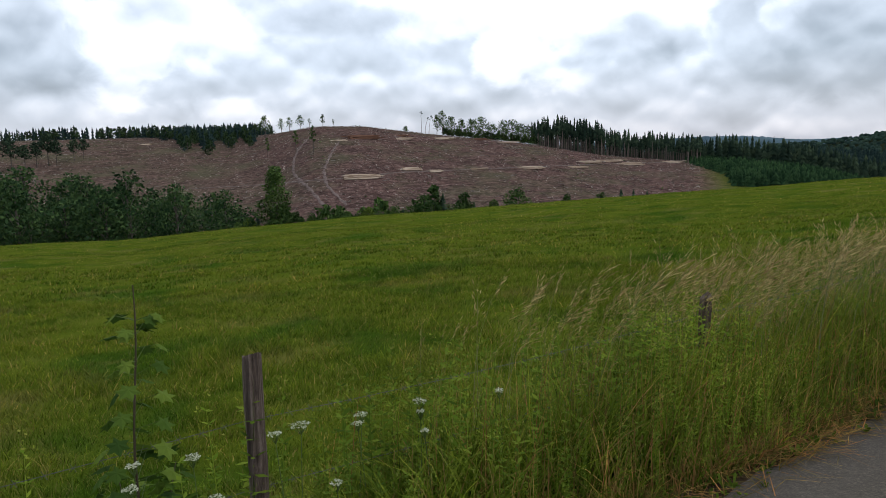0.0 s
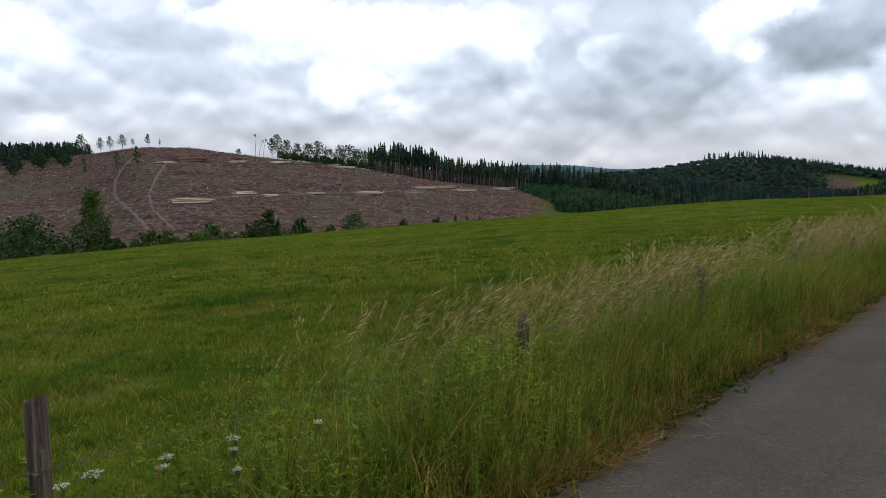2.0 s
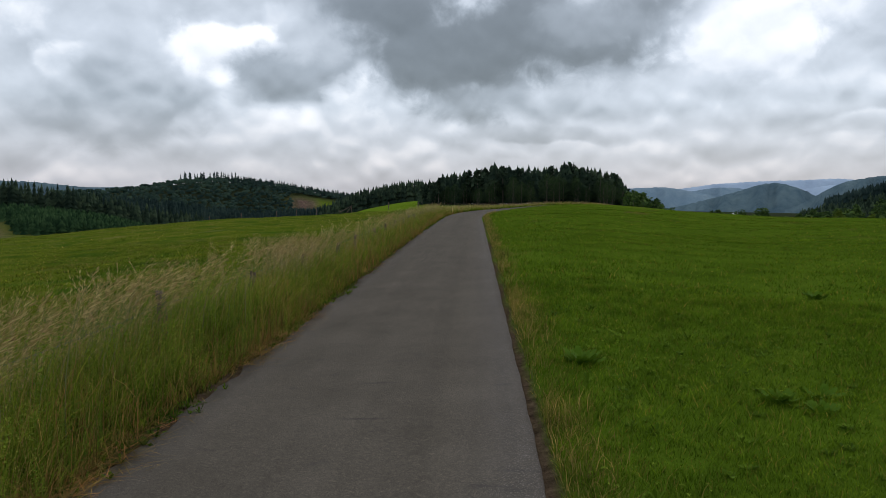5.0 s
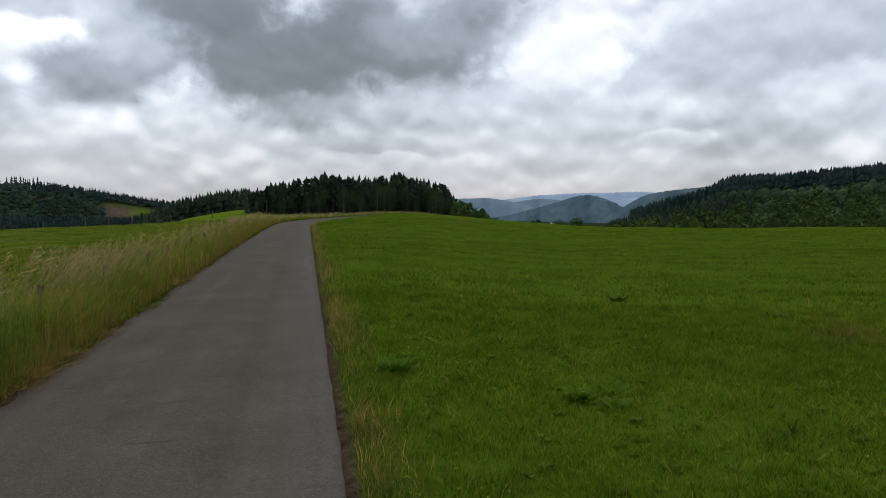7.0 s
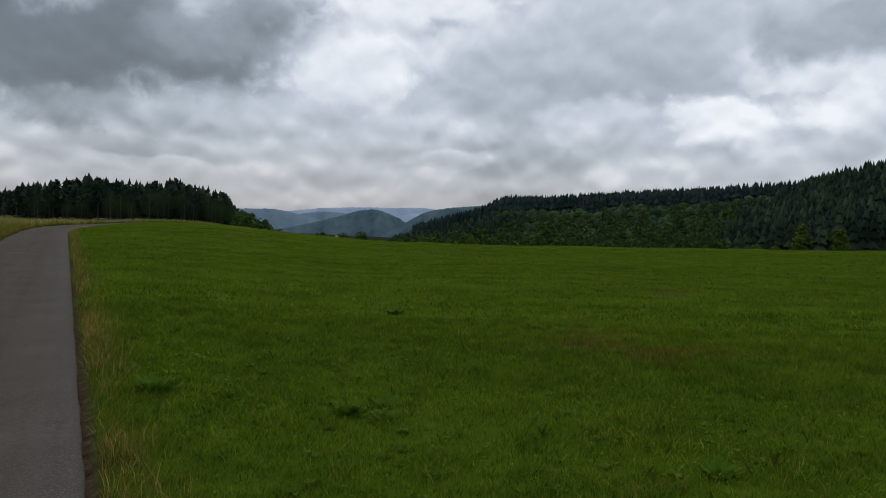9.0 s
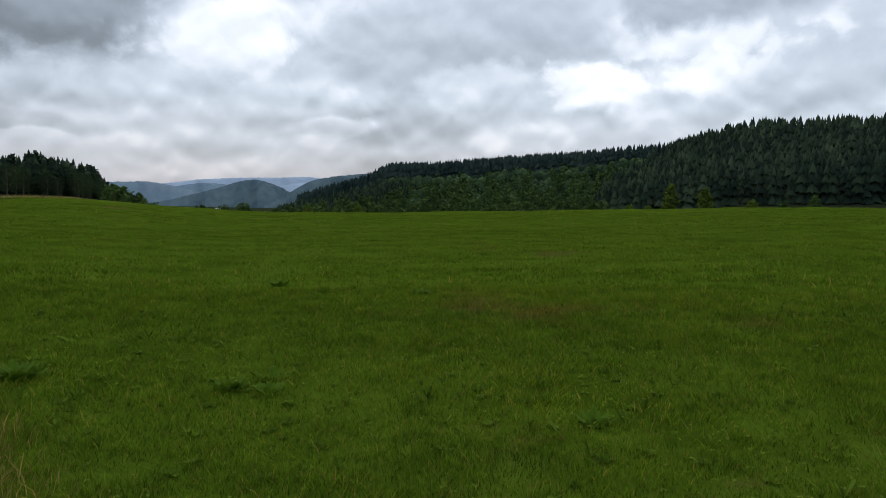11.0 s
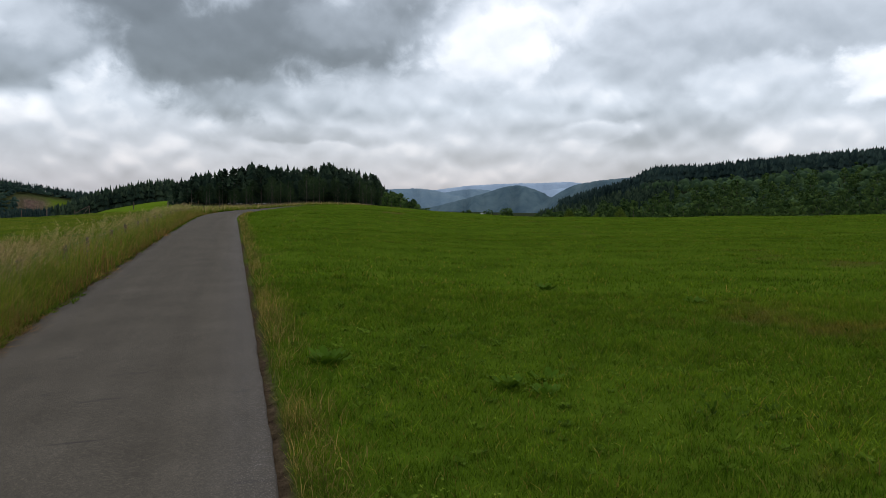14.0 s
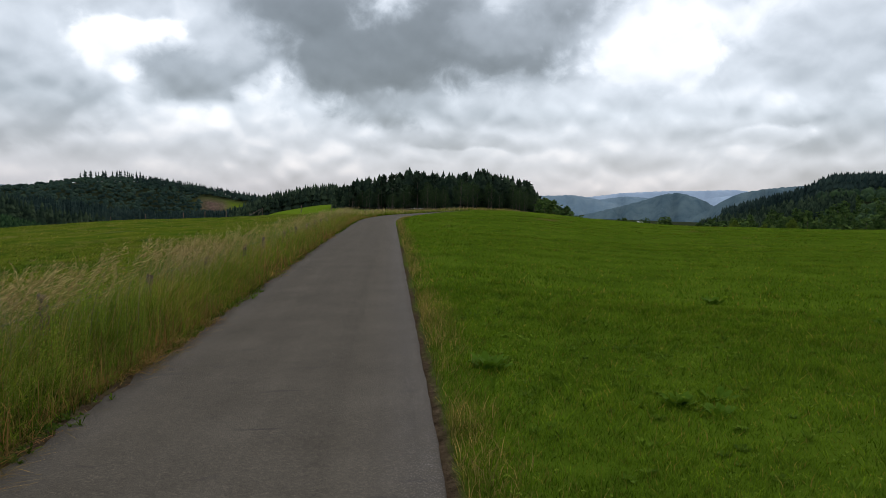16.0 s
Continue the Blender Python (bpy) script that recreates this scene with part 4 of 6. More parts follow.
far_hill("farthest pale haze-blue ridge on the horizon", M_HAZED_HILL_3, 4450, [(66, 0.2), (70, 0.3), (71.8, 0.36), (74.3, 0.74), (77.5, 0.95), (80.3, 1.02), (82.2, 1.14), (83.4, 1.0), (86, 0.8)])
far_hill("pale haze-blue hill in the valley gap", M_HAZED_HILL_3, 3500, [(78, -0.2), (80, 0.35), (82, 0.72), (84, 0.6), (86, 0.3)])
far_hill("haze-blue wooded hill behind the wood", M_HAZED_HILL_2, 2700, [(64, 0.2), (66.5, 0.3), (68, 0.35), (70.5, 0.5), (72, 0.32), (74, -0.1), (77, -0.9)])
far_hill("small haze-blue hill in the valley gap", M_HAZED_HILL_2, 3000, [(72, 0.0), (73.3, 0.34), (74.9, 0.52), (76.3, 0.4), (78, 0.1)])
far_hill("dark haze-tinted wooded hill in the valley", M_HAZED_HILL_1, 2000, [(70, -1.3), (72, -0.9), (74, -0.35), (75.6, 0.1), (76.4, 0.36), (77.3, 0.72), (78.2, 0.84), (79.3, 0.66), (80.4, 0.2), (81.6, -0.5), (84, -1.2)])
far_hill("wooded ridge joining the hillside", M_HAZED_HILL_1, 1750, [(79, -1.2), (80.3, -0.5), (81.2, 0.1), (82, 0.62), (83, 1.0), (85.9, 1.42), (88, 1.45), (92, 1.4)])
far_hill("wooded ridge beyond the spruce wood", M_HAZED_HILL_1, 2300, [(10, 0.2), (18, 0.45), (21.5, 0.62), (25, 0.55), (28, 0.2), (30, 0.22), (32, 0.3), (34, 0.2), (38, 0)])

# scrub along the foot of the pasture
a, r = sector(-13.5, 4.5, 146, 172, 3.9, lambda a, r: np.sin(a * 2.3) + np.sin(a * 5.1 + 1) > -0.9)
x_, y_ = r * np.sin(np.radians(a)), r * np.cos(np.radians(a))
rise = EYE + r * np.tan(np.radians(np.interp(a, [c[0] for c in CREST], [c[2] for c in CREST]) + 0.80 + 0.4 * np.sin(a * 1.7))) - height(x_, y_)
forest("field_edge_scrub", "leafy scrub at the foot of the pasture", BROADLEAVES_FAR + BROADLEAVES[:1], [M_LEAF, M_BARK], a, r, lambda a, r: rise, 0.3, 0.9, "scrub")


# ---- grass ----
WIND = np.array((0.93, 0.12))


def blades(p, tall, wide, lean, turn, curl, levels):
    """Bent, tapering blades at the places p: lean is the sideways run of the tip (n,2), in metres."""
    n = len(p)
    side = np.stack([np.cos(turn), np.sin(turn)], -1) * wide[:, None] * 0.5
    vs, al = [], []
    for k in range(levels):
        q = k / levels
        c = np.concatenate([p[:, :2] + lean * (q ** curl)[:, None], (p[:, 2] + tall * q * (1 - 0.12 * q))[:, None]], 1)
        w = side * (1 - 0.55 * q)
        vs.append(c + np.concatenate([w, np.zeros((n, 1))], 1))
        vs.append(c - np.concatenate([w, np.zeros((n, 1))], 1))
        al += [q, q]
    vs.append(np.concatenate([p[:, :2] + lean, (p[:, 2] + tall * 0.88)[:, None]], 1))
    al.append(1.0)
    k = len(vs)
    verts = np.stack(vs, 1).reshape(-1, 3)
    base = (np.arange(n) * k)[:, None, None]
    tri = []
    for j in range(levels - 1):
        a = 2 * j
        tri += [(a, a + 1, a + 3), (a, a + 3, a + 2)]
    tri.append((k - 3, k - 2, k - 1))
    return verts, (np.array(tri)[None] + base).reshape(-1, 3), np.tile(np.array(al), n)


def sward(name, label, mat, x, y, tall, wide, levels=2, lean=0.5, wind=0.35):
    n = len(x)
    p = np.stack([x, y, height(x, y) - 0.01], -1)
    a = rng.uniform(0, 6.283, n)
    run = np.stack([np.cos(a), np.sin(a)], -1) * (tall * lean * rng.uniform(0.2, 1.0, n))[:, None] + WIND[None] * (tall * wind * rng.uniform(0.3, 1, n))[:, None]
    v, f, al = blades(p, tall, wide, run, rng.uniform(0, 3.14, n), rng.uniform(1.4, 2.4, n), levels)
    me = mesh_arrays(name, v, f, [mat], attrs=(("along", al),))
    return tagged(new(name, me), label, "grass", kind="stuff")


NOISE = np.random.default_rng(99).uniform(0, 1, (256, 256))


def lumps(x, y, f=1.0):
    """0 to 1, in uneven patches some decimetres to metres wide."""
    total, share = 0, 0
    for octave, amp in ((0.55, 1.0), (1.27, 0.7), (2.9, 0.5)):
        u, v = x * f * octave + 31.7, y * f * octave + 17.3
        i, j = np.floor(u).astype(int), np.floor(v).astype(int)
        a, b = smooth(0, 1, u - i), smooth(0, 1, v - j)
        q = lambda di, dj: NOISE[(i + di) % 256, (j + dj) % 256]
        total = total + amp * ((q(0, 0) * (1 - a) + q(1, 0) * a) * (1 - b) + (q(0, 1) * (1 - a) + q(1, 1) * a) * b)
        share += amp
    return np.clip((total / share - 0.5) * 1.7 + 0.5, 0, 1)


def ring(a0, a1, r0, r1, n):
    a = np.radians(rng.uniform(a0, a1, n))
    r = np.sqrt(rng.uniform(r0 * r0, r1 * r1, n))
    return r * np.sin(a), r * np.cos(a)


def field_grass():
    # meadow on the right of the lane
    for name, r0, r1, n, h, w, lv in (("meadow_grass", 1.2, 5.5, 92000, 0.072, 0.0050, 2), ("meadow_grass_beyond", 5.5, 13, 260000, 0.080, 0.0075, 1),
                                      ("meadow_grass_middle", 13, 34, 200000, 0.075, 0.017, 1), ("meadow_grass_far", 34, 75, 150000, 0.080, 0.040, 1), ("meadow_grass_farthest", 75, 150, 80000, 0.085, 0.075, 1)):
        x, y = ring(52, 136, r0, r1, n)
        s, w_ = lane_coords(x, y)
        k = w_ < RIGHT_EDGE - 0.05 - 0.12 * rng.uniform(0, 1, n)
        x, y = x[k], y[k]
        L = 0.45 * lumps(x, y) + 0.55 * lumps(x, y, 4.3)
        k = rng.uniform(0, 1, len(x)) < 0.45 + 0.55 * L
        x, y, L = x[k], y[k], L[k]
        m = len(x)
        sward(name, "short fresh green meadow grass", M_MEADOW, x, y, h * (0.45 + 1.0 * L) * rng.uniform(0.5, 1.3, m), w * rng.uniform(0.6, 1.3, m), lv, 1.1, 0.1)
    # pasture on the left, beyond the fence
    for name, r0, r1, n, h, w, lv in (("pasture_grass", 2.6, 7.5, 110000, 0.10, 0.0058, 2), ("pasture_grass_beyond", 7.5, 17, 210000, 0.105, 0.010, 1),
                                      ("pasture_grass_middle", 17, 42, 150000, 0.095, 0.020, 1), ("pasture_grass_far", 42, 118, 110000, 0.10, 0.050, 1)):
        x, y = ring(-44, 56, r0, r1, n)
        s, w_ = lane_coords(x, y)
        k = w_ > 2.9
        x, y = x[k], y[k]
        L = 0.45 * lumps(x, y, 0.6) + 0.55 * lumps(x, y, 2.9)
        k = rng.uniform(0, 1, len(x)) < 0.5 + 0.5 * L
        x, y, L = x[k], y[k], L[k]
        m = len(x)
        sward(name, "olive green pasture grass with dry stalks", M_PASTURE, x, y, h * (0.30 + 1.5 * L ** 1.6) * rng.uniform(0.5, 1.4, m), w * rng.uniform(0.6, 1.3, m), lv, 1.1, 0.15)


field_grass()


def lane_xy(s, w):
    w = w + lane_bend(s)
    return s * U[0] + w * V[0], s * U[1] + w * V[1]


def verge():
    # lush lower growth, tall grass, and the dry fringe beside the asphalt
    for name, s0, s1, n, w0, w1, h, wd, lv in (("verge_undergrowth", -3.5, 14, 36000, 2.0, 3.6, 0.50, 0.0085, 3), ("verge_undergrowth_far", 14, 60, 28000, 2.0, 4.0, 0.55, 0.015, 2),
                                               ("verge_undergrowth_end", 60, 250, 16000, 2.1, 4.2, 0.5, 0.06, 1)):
        s, w = rng.uniform(s0, s1, n), rng.uniform(w0, w1, n)
        x, y = lane_xy(s, w)
        L = 0.4 * lumps(x, y, 0.8) + 0.6 * lumps(x, y, 3.1)
        rise = (0.22 + 1.0 * smooth(1.95, 2.6, w)) * (0.50 + 0.50 * smooth(0.8, 3.2, s)) * (1 - 0.5 * smooth(3.2, 3.7, w))
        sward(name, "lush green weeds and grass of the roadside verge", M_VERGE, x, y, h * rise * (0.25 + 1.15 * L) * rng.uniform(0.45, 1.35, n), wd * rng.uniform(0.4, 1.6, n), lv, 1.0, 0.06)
    for name, s0, s1, n, w0, w1, h, wd, lv in (("tall_verge_grass", 0.8, 14, 6000, 2.15, 3.6, 1.0, 0.0045, 3), ("tall_verge_grass_far", 14, 60, 9000, 2.2, 4.0, 0.85, 0.012, 2),
                                               ("tall_verge_grass_end", 60, 250, 9000, 2.2, 4.2, 0.9, 0.045, 1)):
        s = rng.uniform(s0, s1, n)
        w = w0 + (w1 - w0) * rng.beta(2.2, 1.8, n)
        x, y = lane_xy(s, w)
        L = lumps(x, y, 0.5)
        k = rng.uniform(0, 1, n) < (0.25 + 0.75 * L) * smooth(1.2, 4.2, s)
        x, y, L, w = x[k], y[k], L[k], w[k]
        m = len(x)
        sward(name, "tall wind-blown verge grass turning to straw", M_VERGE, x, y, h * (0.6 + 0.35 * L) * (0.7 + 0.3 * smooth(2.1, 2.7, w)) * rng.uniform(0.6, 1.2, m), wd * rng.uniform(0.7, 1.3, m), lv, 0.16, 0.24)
    # dry upright stems among the green
    for s0, s1, n, wd, lv in ((1.5, 14, 5600, 0.0040, 3), (14, 60, 6500, 0.010, 2)):
        s = rng.uniform(s0, s1, n)
        w = 2.0 + 1.6 * rng.beta(1.0, 2.0, n)
        x, y = lane_xy(s, w)
        k = rng.uniform(0, 1, n) < (0.1 + 0.9 * lumps(x, y, 1.9)) * (0.12 + 0.88 * smooth(0.5, 4.5, s))
        x, y, w = x[k], y[k], w[k]
        m = len(x)
        sward("dry_stems", "reddish dry grass stems standing in the verge", M_STRAW, x, y, (0.42 + 0.5 * smooth(2.0, 2.7, w)) * rng.uniform(0.55, 1.15, m), wd * rng.uniform(0.6, 1.3, m), lv, 0.22, 0.16)
    for side, lab in ((1, "dry yellow grass fringe beside the asphalt"), (-1, "dry yellow grass fringe beside the asphalt")):
        n = 9000 if side > 0 else 15000
        s = np.concatenate([rng.uniform(-3, 12, n), rng.uniform(12, 70, n // 2)])
        e = LEFT_EDGE + 0.06 if side > 0 else RIGHT_EDGE - 0.09
        w = e + side * np.abs(rng.normal(0, 0.14 if side > 0 else 0.20, len(s)))
        x, y = lane_xy(s, w)
        k = rng.uniform(0, 1, len(s)) < 0.15 + 0.85 * lumps(x, y, 1.3) ** 2
        x, y, s = x[k], y[k], s[k]
        m = len(x)
        big = np.where(s > 12, 2.2, 1.0)
        sward("dry_fringe_grass", lab, M_STRAW if side > 0 else M_FADED, x, y, (0.17 if side > 0 else 0.13) * rng.uniform(0.4, 1.5, m) * (1 + 0.3 * (big > 1)), 0.0045 * big * rng.uniform(0.6, 1.4, m), 2, 1.0, 0.2)
    # flattened straw lying over the edge of the lane
    n = 15000
    s = np.where(rng.uniform(0, 1, n) < 0.65, rng.uniform(-2, 10, n), rng.uniform(10, 30, n))
    w = LEFT_EDGE + 0.08 + rng.normal(0, 0.10, n)
    x, y = lane_xy(s, w)
    k = rng.uniform(0, 1, n) < lumps(x, y, 1.1) ** 2
    x, y = x[k], y[k]
    m = len(x)
    p = np.stack([x, y, np.maximum(height(x, y, lane=False), height(x, y)) + 0.012], -1)
    a = rng.uniform(0, 6.283, m)
    run = np.stack([np.cos(a), np.sin(a)], -1) * rng.uniform(0.08, 0.36, m)[:, None]
    v, f, al = blades(p, rng.uniform(0.005, 0.09, m), np.full(m, 0.005), run, a + 1.57, np.full(m, 1.0), 2)
    tagged(new("fallen_straw", mesh_arrays("fallen_straw", v, f, [M_STRAW], attrs=(("along", al),))), "flattened dry straw along the lane's edge", "straw", kind="stuff")


verge()


def seed_heads():
    """Stalks with loose nodding panicles above the verge; plain stems with spikelets along the tip."""
    g = np.random.default_rng(5)

    def template(seed, n, length, spread):
        q = np.random.default_rng(seed)
        v, f, m = [], [], []
        b = 0
        levels = 5
        for k in range(levels + 1):
            t = k / levels
            c = np.array((0.27 * t ** 2.6, 0.02 * t, t * (1 - 0.14 * t)))
            for sgn in (-1, 1):
                v.append(c + (0, sgn * 0.0022 * (1.2 - t), 0))
        for k in range(levels):
            a = 2 * k
            f += [(a, a + 1, a + 3), (a, a + 3, a + 2)]
            m += [1, 1]
        for k in range(n):
            t = 1 - length * (k / n) ** 0.9
            c = np.array((0.27 * t ** 2.6, 0.02 * t, t * (1 - 0.14 * t)))
            out = spread * math.sin(math.pi * min(1, 0.15 + 0.85 * k / n)) * q.uniform(0.3, 1)
            a = q.uniform(0, 6.283)
            tip = c + np.array((0.03 + out * math.cos(a), out * math.sin(a), q.uniform(-0.015, 0.025)))
            d = (tip - c) * 0.3 + np.array((0.008, 0, 0.010))
            e = np.cross(d, q.normal(size=3))
            e = e / (np.linalg.norm(e) + 1e-9) * q.uniform(0.0014, 0.0028)
            i = len(v)
            v += [tip - d, tip + e, tip + d, tip - e]
            f += [(i, i + 1, i + 2), (i, i + 2, i + 3)]
            m += [0, 0]
        return finish(v, f, m)

    T = [template(1, 22, 0.18, 0.020), template(2, 25, 0.24, 0.035), template(3, 18, 0.16, 0.006), template(4, 26, 0.26, 0.05)]
    T_FAR = [template(5, 18, 0.24, 0.03), template(6, 20, 0.28, 0.04), template(7, 14, 0.2, 0.012), template(8, 22, 0.26, 0.05)]
    for name, s0, s1, n, scale in (("seeding_grass", 1.2, 16, 3400, 1.0), ("seeding_grass_far", 16, 60, 3000, 1.15)):
        s = rng.uniform(s0, s1, n)
        w = 2.2 + 1.9 * rng.beta(2.6, 1.7, n)
        x, y = lane_xy(s, w)
        k = rng.uniform(0, 1, n) < (0.12 + 0.88 * lumps(x, y, 0.6) ** 1.3) * smooth(1.8, 4.6, s)
        x, y, w = x[k], y[k], w[k]
        m = len(x)
        p = np.stack([x, y, height(x, y)], -1)
        h = (0.78 + 0.34 * smooth(2.3, 2.9, w)) * rng.uniform(0.55, 1.22, m)
        wide = h * (1.0 if scale == 1.0 else 1.5)
        TT = T if scale == 1.0 else T_FAR
        me = merge(name, TT, p, rng.normal(-0.1, 0.9, m), np.stack([wide * rng.uniform(0.5, 1.3, m), h], 1), rng.integers(0, 4, m), [M_SEED, M_STRAW_STEM])
        tagged(new(name, me), "pale brown seed heads of tall grass", "grass", kind="stuff")
    # single tall brome stalks over the rest
    n = 46
    s, w = rng.uniform(2.6, 9, n), rng.uniform(2.3, 3.3, n)
    x, y = lane_xy(s, w)
    h = rng.uniform(1.15, 1.5, n)
    me = merge("brome_stalks", [template(20 + k, 16, 0.22, 0.012) for k in range(4)], np.stack([x, y, height(x, y)], -1), rng.normal(-0.1, 0.5, n), np.stack([h * 1.5, h], 1), rng.integers(0, 4, n), [M_SEED, M_STRAW_STEM])
    tagged(new("brome_stalks", me), "single tall nodding stalks above the verge", "grass", kind="stuff")
    # far along the lane the seed heads melt into a pale plume
    n = 9000
    s = rng.uniform(55, 250, n)
    w = 2.3 + 1.9 * rng.beta(2, 1.6, n)
    x, y = lane_xy(s, w)
    sward("seeding_grass_end", "pale seeding grass along the far lane", M_SEED, x, y, rng.uniform(0.6, 1.05, n), 0.05 * rng.uniform(0.5, 1.3, n), 1, 0.25, 0.35)
    # sparse stalks out in the pasture
    n = 420
    x, y = ring(-42, 50, 6, 34, n)
    k = lane_coords(x, y)[1] > 4
    x, y = x[k], y[k]
    m = len(x)
    p = np.stack([x, y, height(x, y)], -1)
    h = rng.uniform(0.25, 0.5, m)
    me = merge("pasture_stalks", T, p, rng.normal(0, 0.6, m), np.stack([h * 1.2, h], 1), rng.integers(0, 4, m), [M_SEED, M_STRAW_STEM])
    tagged(new("pasture_stalks", me), "single dry stalks in the pasture", "grass", kind="stuff")


M_STRAW_STEM = material("straw_stems", lambda t, p, i: (ramp(t, i, [(0, (0.11, 0.12, 0.035)), (1, (0.26, 0.22, 0.10))]), None), 0.6, 0.2, 0.2)
seed_heads()

# ---- verge herbs: leafy stems with yellow-green tops ----
M_HERB = leafy("herb_leaves", (0.050, 0.090, 0.010), (0.115, 0.185, 0.017), (0.200, 0.265, 0.032), 0.3, 0.8)
M_HERB_TOP = leafy("yellow_green_flower_tops", (0.11, 0.145, 0.018), (0.19, 0.23, 0.030), (0.30, 0.31, 0.07), 0.25, 0.8)


def herb_template(seed, tiers=9, leaf=0.075, top=True):
    q = np.random.default_rng(seed)
    v, f, m = [], [], []
    for k in range(3):
        v.append((0.006 * math.cos(k * 2.1), 0.006 * math.sin(k * 2.1), 0))
    v.append((0.05, 0, 0.97))
    f += [(0, 1, 3), (1, 2, 3), (2, 0, 3)]
    m += [0, 0, 0]
    for k in range(tiers):
        t = 0.08 + 0.85 * k / tiers
        for j in range(4):
            a = k * 0.8 + j * 1.571 + q.uniform(-0.3, 0.3)
            l = leaf * (1.25 - 0.8 * t) * q.uniform(0.7, 1.3)
            c = np.array((0.05 * t, 0, t))
            d = np.array((math.cos(a), math.sin(a), q.uniform(-0.1, 0.6)))
            e = np.array((-math.sin(a), math.cos(a), q.uniform(-0.3, 0.3))) * l * 0.2
            i = len(v)
            v += [c, c + d * l * 0.5 + e, c + d * l, c + d * l * 0.5 - e]
            f += [(i, i + 1, i + 2), (i, i + 2, i + 3)]
            m += [0, 0]
    if top:
        for k in range(16):
            c = np.array((0.05, 0, 0.78 + 0.22 * k / 16)) + q.normal(0, 0.045 * (1.3 - k / 16), 3) * (1, 1, 0.5)
            e1, e2 = q.normal(size=3), q.normal(size=3)
            e1, e2 = e1 / np.linalg.norm(e1) * 0.008, e2 / np.linalg.norm(e2) * 0.008
            i = len(v)
            v += [c - e1, c + e2, c + e1, c - e2]
            f += [(i, i + 1, i + 2), (i, i + 2, i + 3)]
            m += [1, 1]
    return finish(v, f, m)


def herbs():
    T = [herb_template(1, 12, 0.070), herb_template(2, 12, 0.060), herb_template(3, 10, 0.080, False), herb_template(4, 13, 0.055)]
    n = 3100
    s = np.concatenate([rng.uniform(-1.5, 10, n), rng.uniform(10, 60, n)])
    w = 2.0 + 1.5 * rng.beta(1.0, 1.25, len(s))
    x, y = lane_xy(s, w)
    k = rng.uniform(0, 1, len(s)) < (0.10 + 0.90 * lumps(x, y, 1.2) ** 2) * (0.12 + 0.88 * smooth(0.3, 2.6, s))
    x, y, w = x[k], y[k], w[k]
    m = len(x)
    p = np.stack([x, y, height(x, y)], -1)
    h = (0.30 + 0.48 * smooth(2.05, 2.7, w)) * rng.uniform(0.5, 1.3, m)
    me = merge("verge_herbs", T, p, rng.uniform(0, 6.28, m), np.stack([h * 1.1, h], 1), rng.integers(0, 4, m), [M_HERB, M_HERB_TOP])
    tagged(new("verge_herbs", me), "leafy herbs with yellow-green tops in the verge", "herb", kind="stuff")


herbs()


def meadow_tufts():
    """Coarser clumps and clover-like leaves in the meadow near the lane, and tussocks in the pasture."""
    for name, label, mat, a0, a1, r0, r1, count, per, h, w in (("meadow_tufts", "coarse bright grass tufts in the meadow", M_MEADOW, 52, 136, 1.8, 16, 1500, 15, 0.11, 0.008),
                                                                ("pasture_tussocks", "uneven tussocks in the pasture", M_PASTURE, -44, 52, 4.0, 30, 2000, 13, 0.12, 0.011)):
        x, y = ring(a0, a1, r0, r1, count)
        q = lane_coords(x, y)[1]
        k = (q < RIGHT_EDGE - 0.3) if name[0] == "m" else (q > 3.6)
        x, y = x[k], y[k]
        big = rng.uniform(0.5, 1.3, len(x))
        far = np.clip(np.hypot(x, y) / 8, 1, 3)
        i = np.repeat(np.arange(len(x)), per)
        m = len(i)
        xx, yy = x[i] + rng.normal(0, 0.07, m) * big[i] * far[i] ** 0.5, y[i] + rng.normal(0, 0.07, m) * big[i] * far[i] ** 0.5
        sward(name, label, mat, xx, yy, h * big[i] * rng.uniform(0.5, 1.2, m), w * far[i] * rng.uniform(0.6, 1.3, m), 2, 0.9, 0.15)
    n = 5200
    x, y = ring(52, 136, 1.6, 9, n)
    k = (lane_coords(x, y)[1] < RIGHT_EDGE - 0.2) & (rng.uniform(0, 1, n) < lumps(x, y, 1.4) ** 2)
    x, y = x[k], y[k]
    m = len(x)
    v, f, mm = [], [], []
    for j in range(3):
        a = j * 2.094
        c = np.array((math.cos(a), math.sin(a)))
        o = np.array((-c[1], c[0]))
        b = len(v)
        for d, sd, zz in ((0.0, 0, 1.0), (0.6, 0.45, 1.12), (1.1, 0.0, 1.0), (0.6, -0.45, 1.12)):
            v.append((*(c * d + o * sd), zz))
        f += [(b, b + 1, b + 2), (b, b + 2, b + 3)]
        mm += [0, 0]
    p = np.stack([x, y, height(x, y)], -1)
    me = merge("clover", [finish(v, f, mm)], p, rng.uniform(0, 6.28, m), np.stack([rng.uniform(0.010, 0.022, m), rng.uniform(0.03, 0.08, m)], 1), np.zeros(m, int), [M_HERB])
    tagged(new("clover", me), "low clover leaves in the meadow", "clover", kind="stuff")


meadow_tufts()


